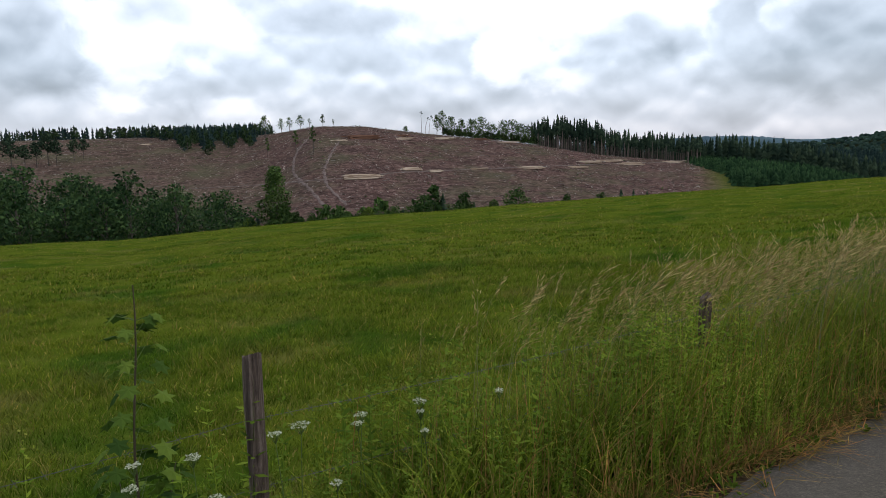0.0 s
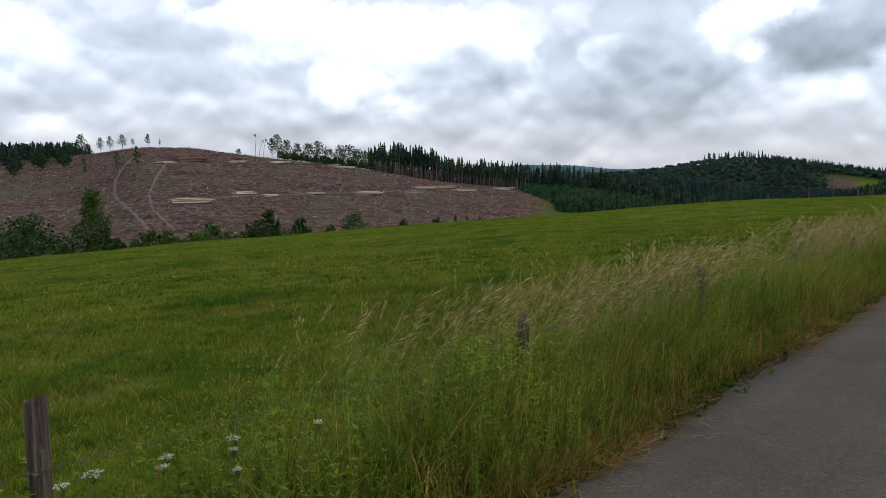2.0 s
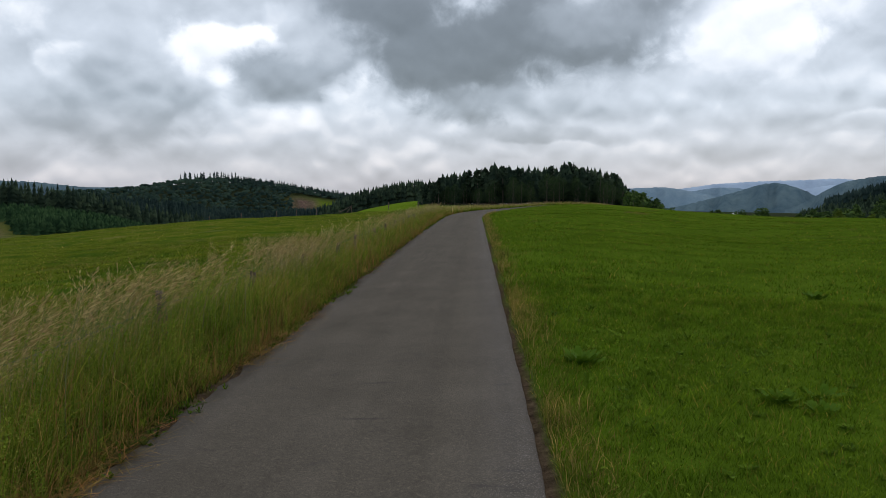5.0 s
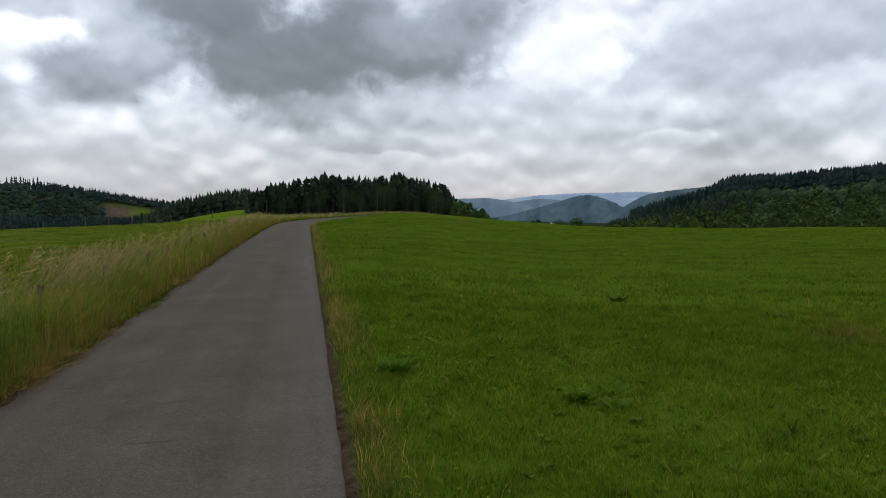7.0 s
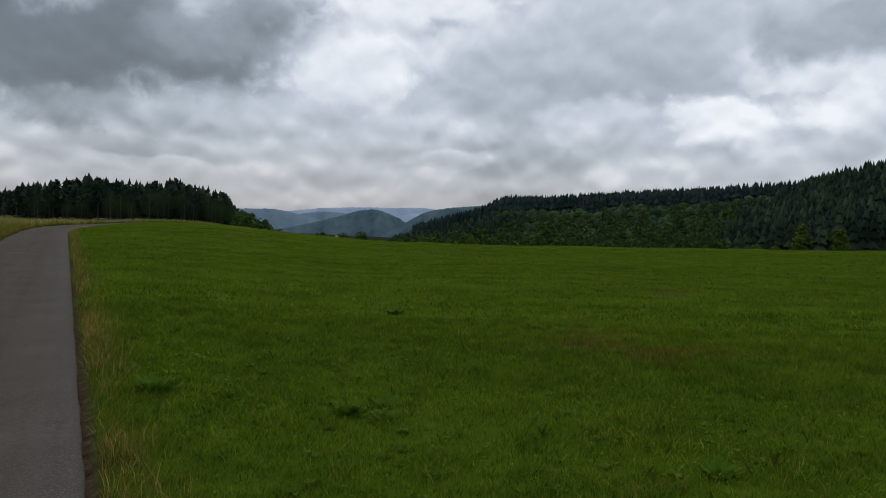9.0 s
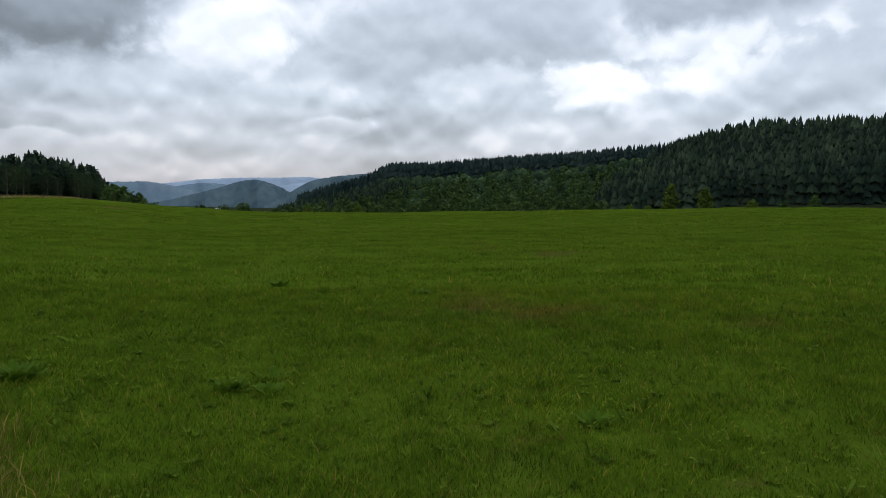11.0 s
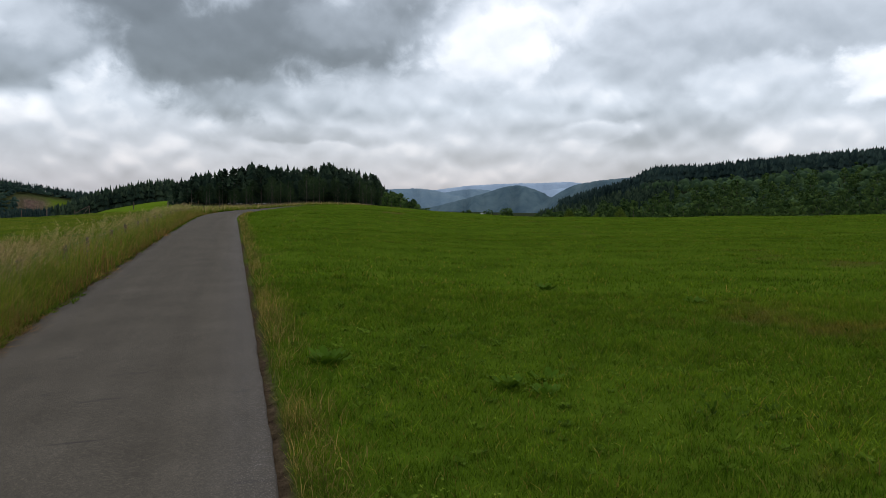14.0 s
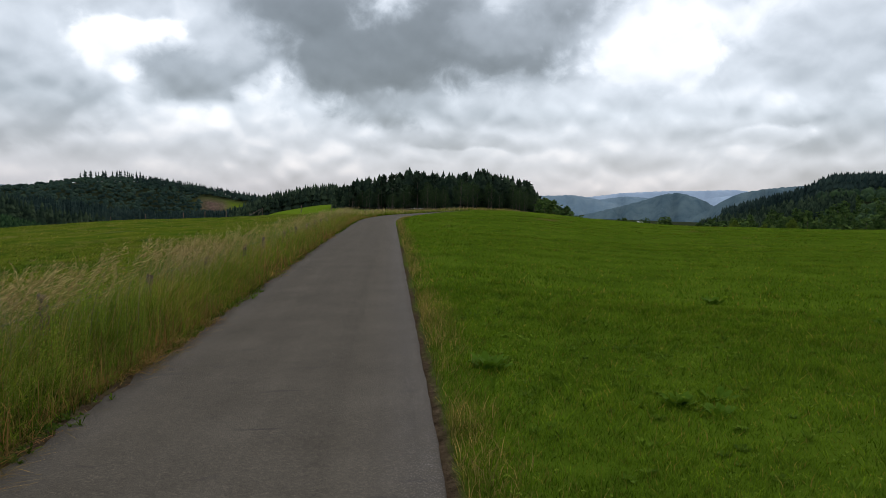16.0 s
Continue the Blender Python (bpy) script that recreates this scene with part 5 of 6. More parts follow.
def rosette_template(seed, count, length, width, rise):
    """Broad pointed leaves fanning out of one root; one unit is a metre."""
    q = np.random.default_rng(seed)
    v, f, m = [], [], []
    for k in range(count):
        a = 6.283 * k / count + q.uniform(-0.4, 0.4)
        c, o = np.array((math.cos(a), math.sin(a), 0)), np.array((-math.sin(a), math.cos(a), 0))
        l, up = length * q.uniform(0.6, 1.25), rise * q.uniform(0.5, 1.4)
        b = len(v)
        for t, wd in ((0.0, 0.15), (0.35, 0.8), (0.7, 1.0), (1.0, 0.0)):
            mid = c * l * t * (1 - 0.25 * up * t) + np.array((0, 0, l * up * (t - 0.45 * t * t)))
            if wd:
                v += [mid + o * width * wd, mid - o * width * wd]
            else:
                v.append(mid)
        f += [(b, b + 1, b + 3), (b, b + 3, b + 2), (b + 2, b + 3, b + 5), (b + 2, b + 5, b + 4), (b + 4, b + 5, b + 6)]
        m += [0] * 5
    return finish(v, f, m)


def broad_leaves():
    upright = [rosette_template(k, 7, 0.11, 0.016, 1.5) for k in range(3)]
    flat_ = [rosette_template(10 + k, 9, 0.10, 0.020, 0.55) for k in range(3)]
    # dandelion and plantain leaves among the meadow grass
    n = 2600
    x, y = ring(54, 136, 1.8, 11, n)
    k = (lane_coords(x, y)[1] < RIGHT_EDGE - 0.35) & (rng.uniform(0, 1, n) < 0.12 + 0.88 * lumps(x, y, 0.7) ** 3)
    x, y = x[k], y[k]
    m = len(x)
    p = np.stack([x, y, height(x, y)], -1)
    me = merge("meadow_weeds", upright + flat_, p, rng.uniform(0, 6.28, m), rng.uniform(0.4, 0.85, m), rng.integers(0, 6, m), [M_MEADOW_LEAF])
    tagged(new("meadow_weeds", me), "broad green leaves among the meadow grass", "weeds", kind="stuff")
    # weeds creeping over the edge of the asphalt
    n = 2600
    s = np.concatenate([rng.uniform(-1.5, 14, n), rng.uniform(14, 50, n)])
    w = LEFT_EDGE + 0.10 + rng.normal(0, 0.10, 2 * n)
    x, y = lane_xy(s, w)
    k = (rng.uniform(0, 1, 2 * n) < lumps(x, y, 0.9) ** 2.2) & (w > LEFT_EDGE - 0.22 * lumps(x, y, 0.6))
    x, y = x[k], y[k]
    m = len(x)
    p = np.stack([x, y, np.maximum(height(x, y, lane=False), height(x, y)) - 0.01], -1)
    me = merge("edge_weeds", upright + flat_, p, rng.uniform(0, 6.28, m), rng.uniform(0.22, 0.6, m), rng.integers(0, 6, m), [M_HERB_LOW])
    tagged(new("edge_weeds", me), "leafy weeds creeping over the lane's edge", "weeds", kind="stuff")
    # loose yellow-green flower sprays on the near side of the verge
    q = np.random.default_rng(4)
    sprays = []
    for _ in range(3):
        v, f, mm = [], [], []
        for k in range(70):
            t = q.uniform(0.15, 1.0)
            a = q.uniform(0, 6.28)
            out = 0.30 * math.sin(math.pi * min(1, 0.25 + 0.6 * t)) * math.sqrt(q.uniform(0, 1))
            c = np.array((out * math.cos(a) + 0.08 * t, out * math.sin(a), t))
            e1, e2 = (u / np.linalg.norm(u) * q.uniform(0.008, 0.016) for u in q.normal(size=(2, 3)))
            i = len(v)
            v += [c - e1, c + e2, c + e1, c - e2]
            f += [(i, i + 1, i + 2), (i, i + 2, i + 3)]
            mm += [1 if t > 0.45 else 0] * 2
        sprays.append(finish(v, f, mm))
    n = 620
    s, w = np.concatenate([rng.uniform(0.6, 9, n // 2), rng.uniform(9, 30, n // 2)]), 2.0 + 0.9 * rng.beta(1.1, 1.8, n)
    x, y = lane_xy(s, w)
    k = rng.uniform(0, 1, n) < 0.1 + lumps(x, y, 0.75) ** 2
    x, y = x[k], y[k]
    m = len(x)
    p = np.stack([x, y, height(x, y)], -1)
    h = rng.uniform(0.25, 0.62, m)
    me = merge("bedstraw", sprays, p, rng.uniform(0, 6.28, m), np.stack([h * 0.9, h], 1), rng.integers(0, 3, m), [M_HERB, M_HERB_TOP])
    tagged(new("bedstraw", me), "loose yellow-green flowering sprays in the verge", "herb", kind="stuff")


M_HERB_LOW = leafy("creeping_weed_leaves", (0.035, 0.065, 0.008), (0.070, 0.120, 0.013), (0.120, 0.175, 0.024), 0.3, 0.8)
M_MEADOW_LEAF = leafy("meadow_broad_leaves", (0.048, 0.088, 0.007), (0.086, 0.150, 0.012), (0.130, 0.205, 0.022), 0.3, 0.8)
broad_leaves()


# ---- single things ----
def ground_hit(az, el, r0=150.0, r1=1300.0):
    """Where a sight line from the lane meets the land beyond r0."""
    r = np.arange(r0, r1, 1.0)
    x, y = r * math.sin(radians(az)), r * math.cos(radians(az))
    gap = height(x, y) - (EYE + r * math.tan(radians(el)))
    k = np.nonzero(gap > 0)[0]
    return float(r[k[0]]) if len(k) else r1


def empty(name, place, label, category, group=""):
    ob = new(name)
    ob.location = place
    ob.empty_display_size = 0.2
    return tagged(ob, label, category, group)


# the roadside fence: weathered posts and two strands of barbed wire
def post_mesh(seed, tall, rad, top_tilt=0.02):
    q = random.Random(seed)
    bm = bmesh.new()
    sides, levels = 10, 9
    shape = [q.uniform(0.78, 1.18) for _ in range(sides)]
    rings = []
    for k in range(levels):
        t = k / (levels - 1)
        lean = (0.03 * math.sin(t * 2.2 + seed) * tall, 0.02 * math.cos(t * 3 + seed) * tall)
        waist = 1.0 - 0.16 * math.exp(-((t - 0.3) / 0.18) ** 2)
        ring_ = []
        for j in range(sides):
            a = 6.283 * j / sides + 0.25 * t
            r = rad * shape[j] * waist * q.uniform(0.93, 1.07)
            z = -0.3 + t * (tall + 0.3) + (top_tilt * math.cos(a + 1) + q.uniform(-0.012, 0.012) if k == levels - 1 else 0)
            ring_.append(bm.verts.new((lean[0] + r * math.cos(a), lean[1] + r * math.sin(a), z)))
        rings.append(ring_)
    for a, b in zip(rings, rings[1:]):
        for j in range(sides):
            bm.faces.new((a[j], a[(j + 1) % sides], b[(j + 1) % sides], b[j]))
    mid = bm.verts.new(sum((v.co for v in rings[-1]), Vector()) / sides - Vector((0, 0, 0.012)))
    for j in range(sides):
        bm.faces.new((rings[-1][j], rings[-1][(j + 1) % sides], mid))
    bm.faces.new(rings[0][::-1])
    return bm


FENCE_W = 3.0


def roadside_fence():
    fence = empty("roadside_fence", (0, 0, 0), "old wooden post fence with barbed wire beside the verge", "fence")
    kinds = []
    for k in range(10):
        me = bpy.data.meshes.new("post")
        bm = post_mesh(k + 1, 1.02 if k < 4 else 0.74 if k < 8 else 0.86, 0.045)
        bm.to_mesh(me)
        bm.free()
        me.materials.append(M_POST)
        kinds.append(me)
    tops = []
    for k in range(-2, 42):
        s = 1.10 + 3.2 * k + (0.12 if k > 0 else 0)
        x, y = lane_xy(s, FENCE_W + 0.04 * math.sin(k * 2.3))
        x, y = float(x), float(y)
        z = float(height(x, y))
        ob = new("post", kinds[k % 4 if k < 1 else 7 + k if k < 3 else 4 + k % 4])
        ob.parent = fence
        ob.location = (x, y, z)
        ob.rotation_euler = (radians(2.5 * math.sin(k * 1.7)), radians(2.5 * math.cos(k * 2.9)), k * 1.3)
        tops.append((x, y, z))
    for level in (0.72, 0.40):
        bm = bmesh.new()
        pts = []
        for (x0, y0, z0), (x1, y1, z1) in zip(tops, tops[1:]):
            for j in range(6):
                t = j / 6
                pts.append((x0 + (x1 - x0) * t, y0 + (y1 - y0) * t, z0 + (z1 - z0) * t + level - 0.03 * 4 * t * (1 - t)))
        tube(bm, pts, [0.0015] * len(pts), 4)
        for j in range(140):
            k = j / 140 * 26 + 0.3
            i = int(k)
            c = Vector(pts[i]).lerp(Vector(pts[i + 1]), k - i)
            for d in ((0.012, 0.006, 0.014), (-0.012, 0.004, 0.014)):
                tube(bm, [c - Vector(d), c + Vector(d)], [0.0016, 0.0008], 3)
        part("wire", bm, M_WIRE, fence, "thin grey barbed wire")


roadside_fence()


def cross_fence():
    fence = empty("field_fence", spot(44, 140), "row of thin dark posts across the pasture", "fence")
    inv = fence.matrix_basis.inverted()
    for k, (az, tall) in enumerate([(36.5, 1.0), (38.8, 1.15), (41.4, 1.1), (42.9, 1.3), (44.4, 1.15), (49.9, 1.45), (52.2, 1.1), (53.3, 1.0)]):
        bm = post_mesh(20 + k, tall, 0.085)
        ob = part("post", bm, M_POST, fence)
        x, y, z = spot(az, 139)
        ob.matrix_parent_inverse = Matrix.Translation(-Vector(fence.location))
        ob.location = (x, y, z)
    stile = empty("fence_stile", spot(46.8, 139), "leaning timber rails of a broken fence gate", "gate")
    for p, q, r in (((-1.6, 0, 0.15), (0.5, 0, 1.35), 0.07), ((-0.2, 0.2, 0), (0.55, -0.1, 1.4), 0.07), ((0.55, 0, 0), (0.6, 0, 1.1), 0.08), ((-1.7, 0, 0), (-1.7, 0, 0.6), 0.07)):
        bm = bmesh.new()
        side = Vector((math.cos(radians(46.8)), -math.sin(radians(46.8)), 0))
        a = side * p[0] + Vector((0, p[1], p[2]))
        b = side * q[0] + Vector((0, q[1], q[2]))
        tube(bm, [a, (a + b) / 2, b], [r, r * 0.95, r * 0.85], 6)
        part("rail", bm, M_POST, stile)


cross_fence()


# ---- single trees ----
def tree_thing(name, label, place, tall, seed, mat, bark=None, clumps=16, leaves=60, leaf=0.03, spread=0.28, low=0.2, slim=1.0, group="", category="tree"):
    v, f, m = leaf_tree_template(seed, clumps, leaves, leaf, spread, low, True, slim)
    v = v * tall
    root = empty(name, place, label, category, group)
    for kind, pick, material_ in (("trunk", 1, bark or M_BARK), ("crown", 0, mat)):
        tri = f[m == pick]
        used, back = np.unique(tri, return_inverse=True)
        ob = new(kind, mesh_arrays(kind, v[used], back.reshape(-1, 3), [material_]))
        ob.parent = root
    return root


def conifer_thing(name, label, place, tall, seed, group="", bare=0.05, width=0.17):
    v, f, m = spruce_template(seed, 11, 8, bare, width)
    v = v * tall
    root = empty(name, place, label, "tree", group)
    for kind, pick, material_ in (("trunk", 1, M_BARK), ("crown", 0, M_SPRUCE)):
        tri = f[m == pick]
        used, back = np.unique(tri, return_inverse=True)
        ob = new(kind, mesh_arrays(kind, v[used], back.reshape(-1, 3), [material_]))
        ob.parent = root
    return root


def by_top(az, r, el, dz=0.0):
    """A place at that distance, and the height that reaches the sight line there."""
    x, y, z = spot(az, r)
    return (x, y, z), EYE + r * math.tan(radians(el)) - z


p, h = by_top(-10.6, 150, -0.6)
tree_thing("birch_tree", "slender dark green birch at the pasture's edge", p, h, 71, M_LEAF, M_PALE_BARK, 34, 110, 0.018, 0.25, 0.06, 0.9)
for k, (az, r, el, wide, mat) in enumerate([(1.5, 150, -2.45, 0.36, M_LEAF), (3.9, 152, -3.15, 0.5, M_LEAF), (8.0, 155, -2.95, 0.75, M_LEAF), (11.8, 155, -3.5, 0.5, M_LEAF),
                                            (-9.2, 152, -4.2, 0.45, M_LEAF), (-5.8, 148, -4.35, 0.5, M_LEAF), (-3.6, 148, -4.1, 0.55, M_LEAF_LIGHT), (-1.5, 148, -4.05, 0.6, M_LEAF),
                                            (0.2, 150, -4.2, 0.5, M_LEAF), (6.2, 156, -3.75, 0.5, M_LEAF), (14.4, 156, -3.35, 0.5, M_LEAF), (-12.6, 150, -4.6, 0.6, M_LEAF_LIGHT)]):
    p, h = by_top(az, r, el)
    tree_thing("bush", "rounded leafy bush below the pasture's edge", p, h, 80 + k, mat, None, 14, 60, 0.04, wide * 0.75, 0.12, 1.0, "bushes below the pasture", "bush")
for az, r, el in ((2.25, 150, -3.1), (4.7, 153, -3.9), (15.9, 156, -3.05), (16.8, 156, -3.1), (17.8, 157, -3.2), (-0.9, 152, -4.2), (-12.0, 152, -4.2)):
    p, h = by_top(az, r, el)
    conifer_thing("small_spruce", "small dark spruce among the bushes", p, h, int(az * 10) + 300, "small spruces below the pasture", 0.0, 0.24)
# thin trees on the crest of the felled slope of the felled slope
for k, (az, el, r, spread, low, leaves) in enumerate([(-11.1, 3.08, 575, 0.26, 0.35, 22), (-9.9, 2.85, 572, 0.26, 0.35, 16), (-9.3, 2.95, 572, 0.24, 0.35, 16), (-8.5, 3.06, 570, 0.3, 0.3, 26), (-7.8, 2.8, 570, 0.2, 0.4, 10),
                                                      (-6.8, 3.12, 568, 0.2, 0.35, 18), (-6.0, 2.75, 566, 0.16, 0.4, 8), (-27.9, 2.0, 715, 0.2, 0.5, 10), (-23.9, 2.1, 715, 0.3, 0.3, 20), (1.9, 2.9, 556, 0.24, 0.3, 20), (2.3, 3.2, 556, 0.24, 0.35, 18), (3.0, 2.75, 556, 0.36, 0.1, 44),
                                                      (3.8, 2.5, 556, 0.34, 0.05, 50), (4.6, 2.45, 556, 0.48, 0.03, 60), (5.3, 2.6, 556, 0.46, 0.05, 60), (6.1, 2.1, 556, 0.55, 0.0, 60), (7.0, 2.25, 556, 0.5, 0.03, 60)]):
    p, h = by_top(az, r, el)
    tree_thing("ridge_tree", "thin leafy tree on the crest of the felled slope", p, h, 120 + k, M_LEAF, None, 15, int(leaves * 1.5), 0.030, spread, low, 1.0, "trees on the skyline")
for k, (az, el) in enumerate([(7.7, 2.3), (8.3, 2.0), (8.9, 1.85)]):
    p, h = by_top(az, 556, el)
    tree_thing("ridge_tree", "thin leafy tree on the crest of the felled slope", p, h, 150 + k, M_LEAF, None, 15, 80, 0.032, 0.5, 0.02, 1.0, "trees on the skyline")
p, h = by_top(-0.5, 562, 2.05)
tree_thing("bush", "dark bush on the crest of the slope", p, max(h, 4), 160, M_LEAF, None, 12, 50, 0.06, 0.5, 0.1, 1.0, "", "bush")

a, r = sector(2.4, 9.6, 556, 568, 2.6)
forest("crest_scrub", "low leafy scrub on the crest of the felled slope", BROADLEAVES_FAR, [M_LEAF_DARK, M_BARK], a, r, 5.6, 0.5, 1.0, "scrub")


def snag(az, el, bend, label):
    p, h = by_top(az, 558, el)
    root = empty("bare_tree", p, label, "tree", "bare stems on the skyline")
    side = Vector((math.cos(radians(az)), -math.sin(radians(az)), 0))
    bm = bmesh.new()
    pts = [side * (bend * (t / 6) ** 2.4 * h) + Vector((0, 0, t / 6 * h * (1 - 0.18 * bend * t / 6))) for t in range(7)]
    tube(bm, pts, [0.2 - 0.022 * t for t in range(7)], 5)
    part("stem", bm, M_PALE_BARK, root)
    v, f, m = leaf_tree_template(170 + int(az * 10), 3, 24, 0.1, 0.32, 0.45, False)
    v = v * 3.4 + np.array(pts[-1]) - (0, 0, 2.2)
    tri = f[m == 0]
    used, back = np.unique(tri, return_inverse=True)
    new("crown", mesh_arrays("crown", v[used], back.reshape(-1, 3), [M_SPRUCE])).parent = root


snag(0.72, 3.0, 0.0, "bare upright stem with a small tuft")
snag(1.0, 2.6, 0.22, "bare stem bent over by the wind")
snag(1.3, 2.7, 0.15, "bare stem bent over by the wind")
# pines on the far left of the felled slope
for k, (az, base, top, slim) in enumerate([(-28.0, -0.6, 1.6, 1.0), (-27.2, -0.5, 1.2, 1.0), (-25.8, -0.3, 2.0, 0.8), (-25.3, -0.3, 1.5, 0.9), (-24.2, 0.0, 1.5, 1.0), (-23.6, 0.1, 1.6, 0.9), (-26.5, -0.4, 1.4, 0.9), (-29.5, -0.6, 1.7, 1.0), (-31, -0.6, 1.5, 1.0)]):
    r = ground_hit(az, base, 230)
    p, h = by_top(az, r, top)
    tree_thing("pine_tree", "tall pine with a bare stem on the felled slope", p, h, 180 + k, M_SPRUCE, M_BARK, 9, 46, 0.045, 0.3, 0.48, slim, "pines on the slope")
# thin tall trees on the slope itself
for k, (az, base, top) in enumerate([(-7.6, 0.2, 2.35), (-8.9, 0.2, 2.0), (-11.0, -0.2, 1.5)]):
    r = ground_hit(az, base, 300)
    p, h = by_top(az, r, top)
    tree_thing("thin_tree", "thin sparse tree on the felled slope", p, h, 200 + k, M_LEAF, None, 9, 12, 0.04, 0.13, 0.4, 1.0, "thin trees on the slope")
# bushes and small trees along the meadow's far edge
for k, (az, r, el, spread, mat) in enumerate([(76.2, 190, -1.15, 0.7, M_LEAF), (77.6, 200, -0.95, 0.6, M_LEAF), (80.0, 175, -1.25, 0.6, M_LEAF), (82.4, 160, -1.05, 0.7, M_LEAF_LIGHT), (84.4, 160, -1.25, 0.5, M_LEAF_LIGHT),
                                              (86.2, 150, -0.85, 0.7, M_LEAF_LIGHT), (87.6, 152, -1.15, 0.5, M_LEAF), (91.4, 145, -0.65, 0.6, M_LEAF), (109.9, 142, 1.25, 0.34, M_LEAF_LIGHT), (112.3, 142, 0.95, 0.45, M_LEAF_LIGHT),
                                              (115.5, 142, 0.15, 0.6, M_LEAF_LIGHT), (117.6, 142, 0.1, 0.6, M_LEAF), (107.0, 150, -0.45, 0.7, M_LEAF_LIGHT), (108.3, 150, -0.5, 0.7, M_LEAF_LIGHT), (119.5, 142, 0.6, 0.5, M_LEAF)]):
    p, h = by_top(az, r, el)
    tree_thing("field_edge_bush", "leafy bush at the far edge of the meadow", p, max(h, 2.0), 220 + k, mat, None, 16, 60, 0.045, spread * 0.62, 0.1, 1.0, "bushes along the meadow", "bush")


# ---- felled slope: log piles, tracks, brushwood ----
def log_pile(az, el, length, count, red=False, swing=0.0):
    r = ground_hit(az, el, 230, 720)
    pile = empty("log_pile", spot(az, r), "stack of red-barked logs on the felled slope" if red else "stack of pale peeled logs on the felled slope", "log pile", "log piles")
    pile.rotation_euler = (0, 0, -radians(az) + swing)
    me = bpy.data.meshes.new("log")
    bm = bmesh.new()
    tube(bm, [(-length / 2, 0, 0), (0, 0, 0), (length / 2, 0, 0)], [0.30, 0.28, 0.23], 7)
    bm.to_mesh(me)
    bm.free()
    me.materials.append(M_LOG_RED if red else M_LOG)
    q = random.Random(int(az * 100))
    count = int(count * 1.9)
    row, left, k = 0, count, max(4, int(math.sqrt(2.2 * count)) + 1)
    while left > 0:
        for j in range(min(k, left)):
            ob = new("log", me)
            ob.parent = pile
            y = (j - k / 2) * 0.6 + row * 0.3
            ground = float(height(pile.location[0], pile.location[1]))
            fwd = Vector((math.sin(radians(az)), math.cos(radians(az))))
            slope = float(height(pile.location[0] + fwd.x * y, pile.location[1] + fwd.y * y)) - ground
            ob.location = (q.uniform(-0.10, 0.10) * length + (q.uniform(-0.3, 0.3) * length if q.random() < 0.25 else 0), y, slope + 0.3 + row * 0.42)
            ob.rotation_euler = (q.uniform(0, 6), q.uniform(-0.02, 0.02), q.gauss(0, 0.09))
            ob.scale = (q.uniform(0.7, 1.12), 1, q.uniform(0.7, 1.1))
        left -= k
        k -= 1
        row += 1


for az, el, length, count, red, swing in ((-4.0, -1.9, 15, 12, False, 0.05), (-0.2, -1.35, 10, 6, False, 0.25), (1.75, -1.55, 8, 5, False, -0.2), (9.1, -1.5, 12, 8, False, -0.12),
                                          (12.6, -1.5, 12, 5, False, 0.08), (13.5, -1.15, 13, 8, False, 0.1), (15.2, -1.1, 13, 8, False, 0.18), (16.6, -1.35, 13, 8, False, 0.12),
                                          (19.6, -1.25, 12, 6, False, 0.0), (2.4, 0.92, 11, 8, False, -0.1), (7.3, 0.5, 12, 8, False, -0.2), (5.2, 0.8, 11, 6, True, -0.1),
                                          (-0.7, 1.0, 10, 6, False, 0.0), (-0.7, 1.25, 7, 5, True, 0.0), (-3.8, 1.15, 17, 14, True, 0.03), (-19.5, 1.0, 7, 5, False, 0.0), (-5.6, 1.0, 9, 3, False, 0.1),
                                          (5.0, -1.45, 9, 3, False, 0.1)):
    log_pile(az, el, length, count, red, swing)


def draped(name, label, mat, line, width, lift=0.12):
    """A strip laid on the land through (azimuth, elevation) sight points."""
    pts = []
    for (a0, e0), (a1, e1) in zip(line, line[1:]):
        for t in np.linspace(0, 1, 12, endpoint=False):
            a, e = a0 + (a1 - a0) * t, e0 + (e1 - e0) * t
            r = ground_hit(a, e, 215, 720)
            pts.append((r * math.sin(radians(a)), r * math.cos(radians(a))))
    P = np.array(pts)
    k = np.ones(5) / 5
    P = np.stack([np.convolve(np.pad(P[:, i], 2, "edge"), k, "valid") for i in (0, 1)], 1)
    d = np.gradient(P, axis=0)
    d /= np.linalg.norm(d, axis=1)[:, None] + 1e-9
    nrm = np.stack([-d[:, 1], d[:, 0]], 1)
    cols = []
    for off in (-1, -0.5, 0, 0.5, 1):
        wob = 0.25 * width * np.sin(np.arange(len(P)) * 1.7 + off)
        q = P + nrm * (off * width / 2 + (wob if abs(off) == 1 else 0))[:, None] if abs(off) == 1 else P + nrm * off * width / 2
        cols.append(np.concatenate([q, (height(q[:, 0], q[:, 1]) + (lift if abs(off) < 1 else 0.0))[:, None]], 1))
    C = np.stack(cols, 1)
    idx = np.arange(len(P) * 5).reshape(len(P), 5)
    quads = np.stack([idx[:-1, :-1], idx[1:, :-1], idx[1:, 1:], idx[:-1, 1:]], -1).reshape(-1, 4)
    me = mesh_arrays(name, C.reshape(-1, 3), quads, [mat])
    tagged(new(name, me), label, "track", kind="structure")


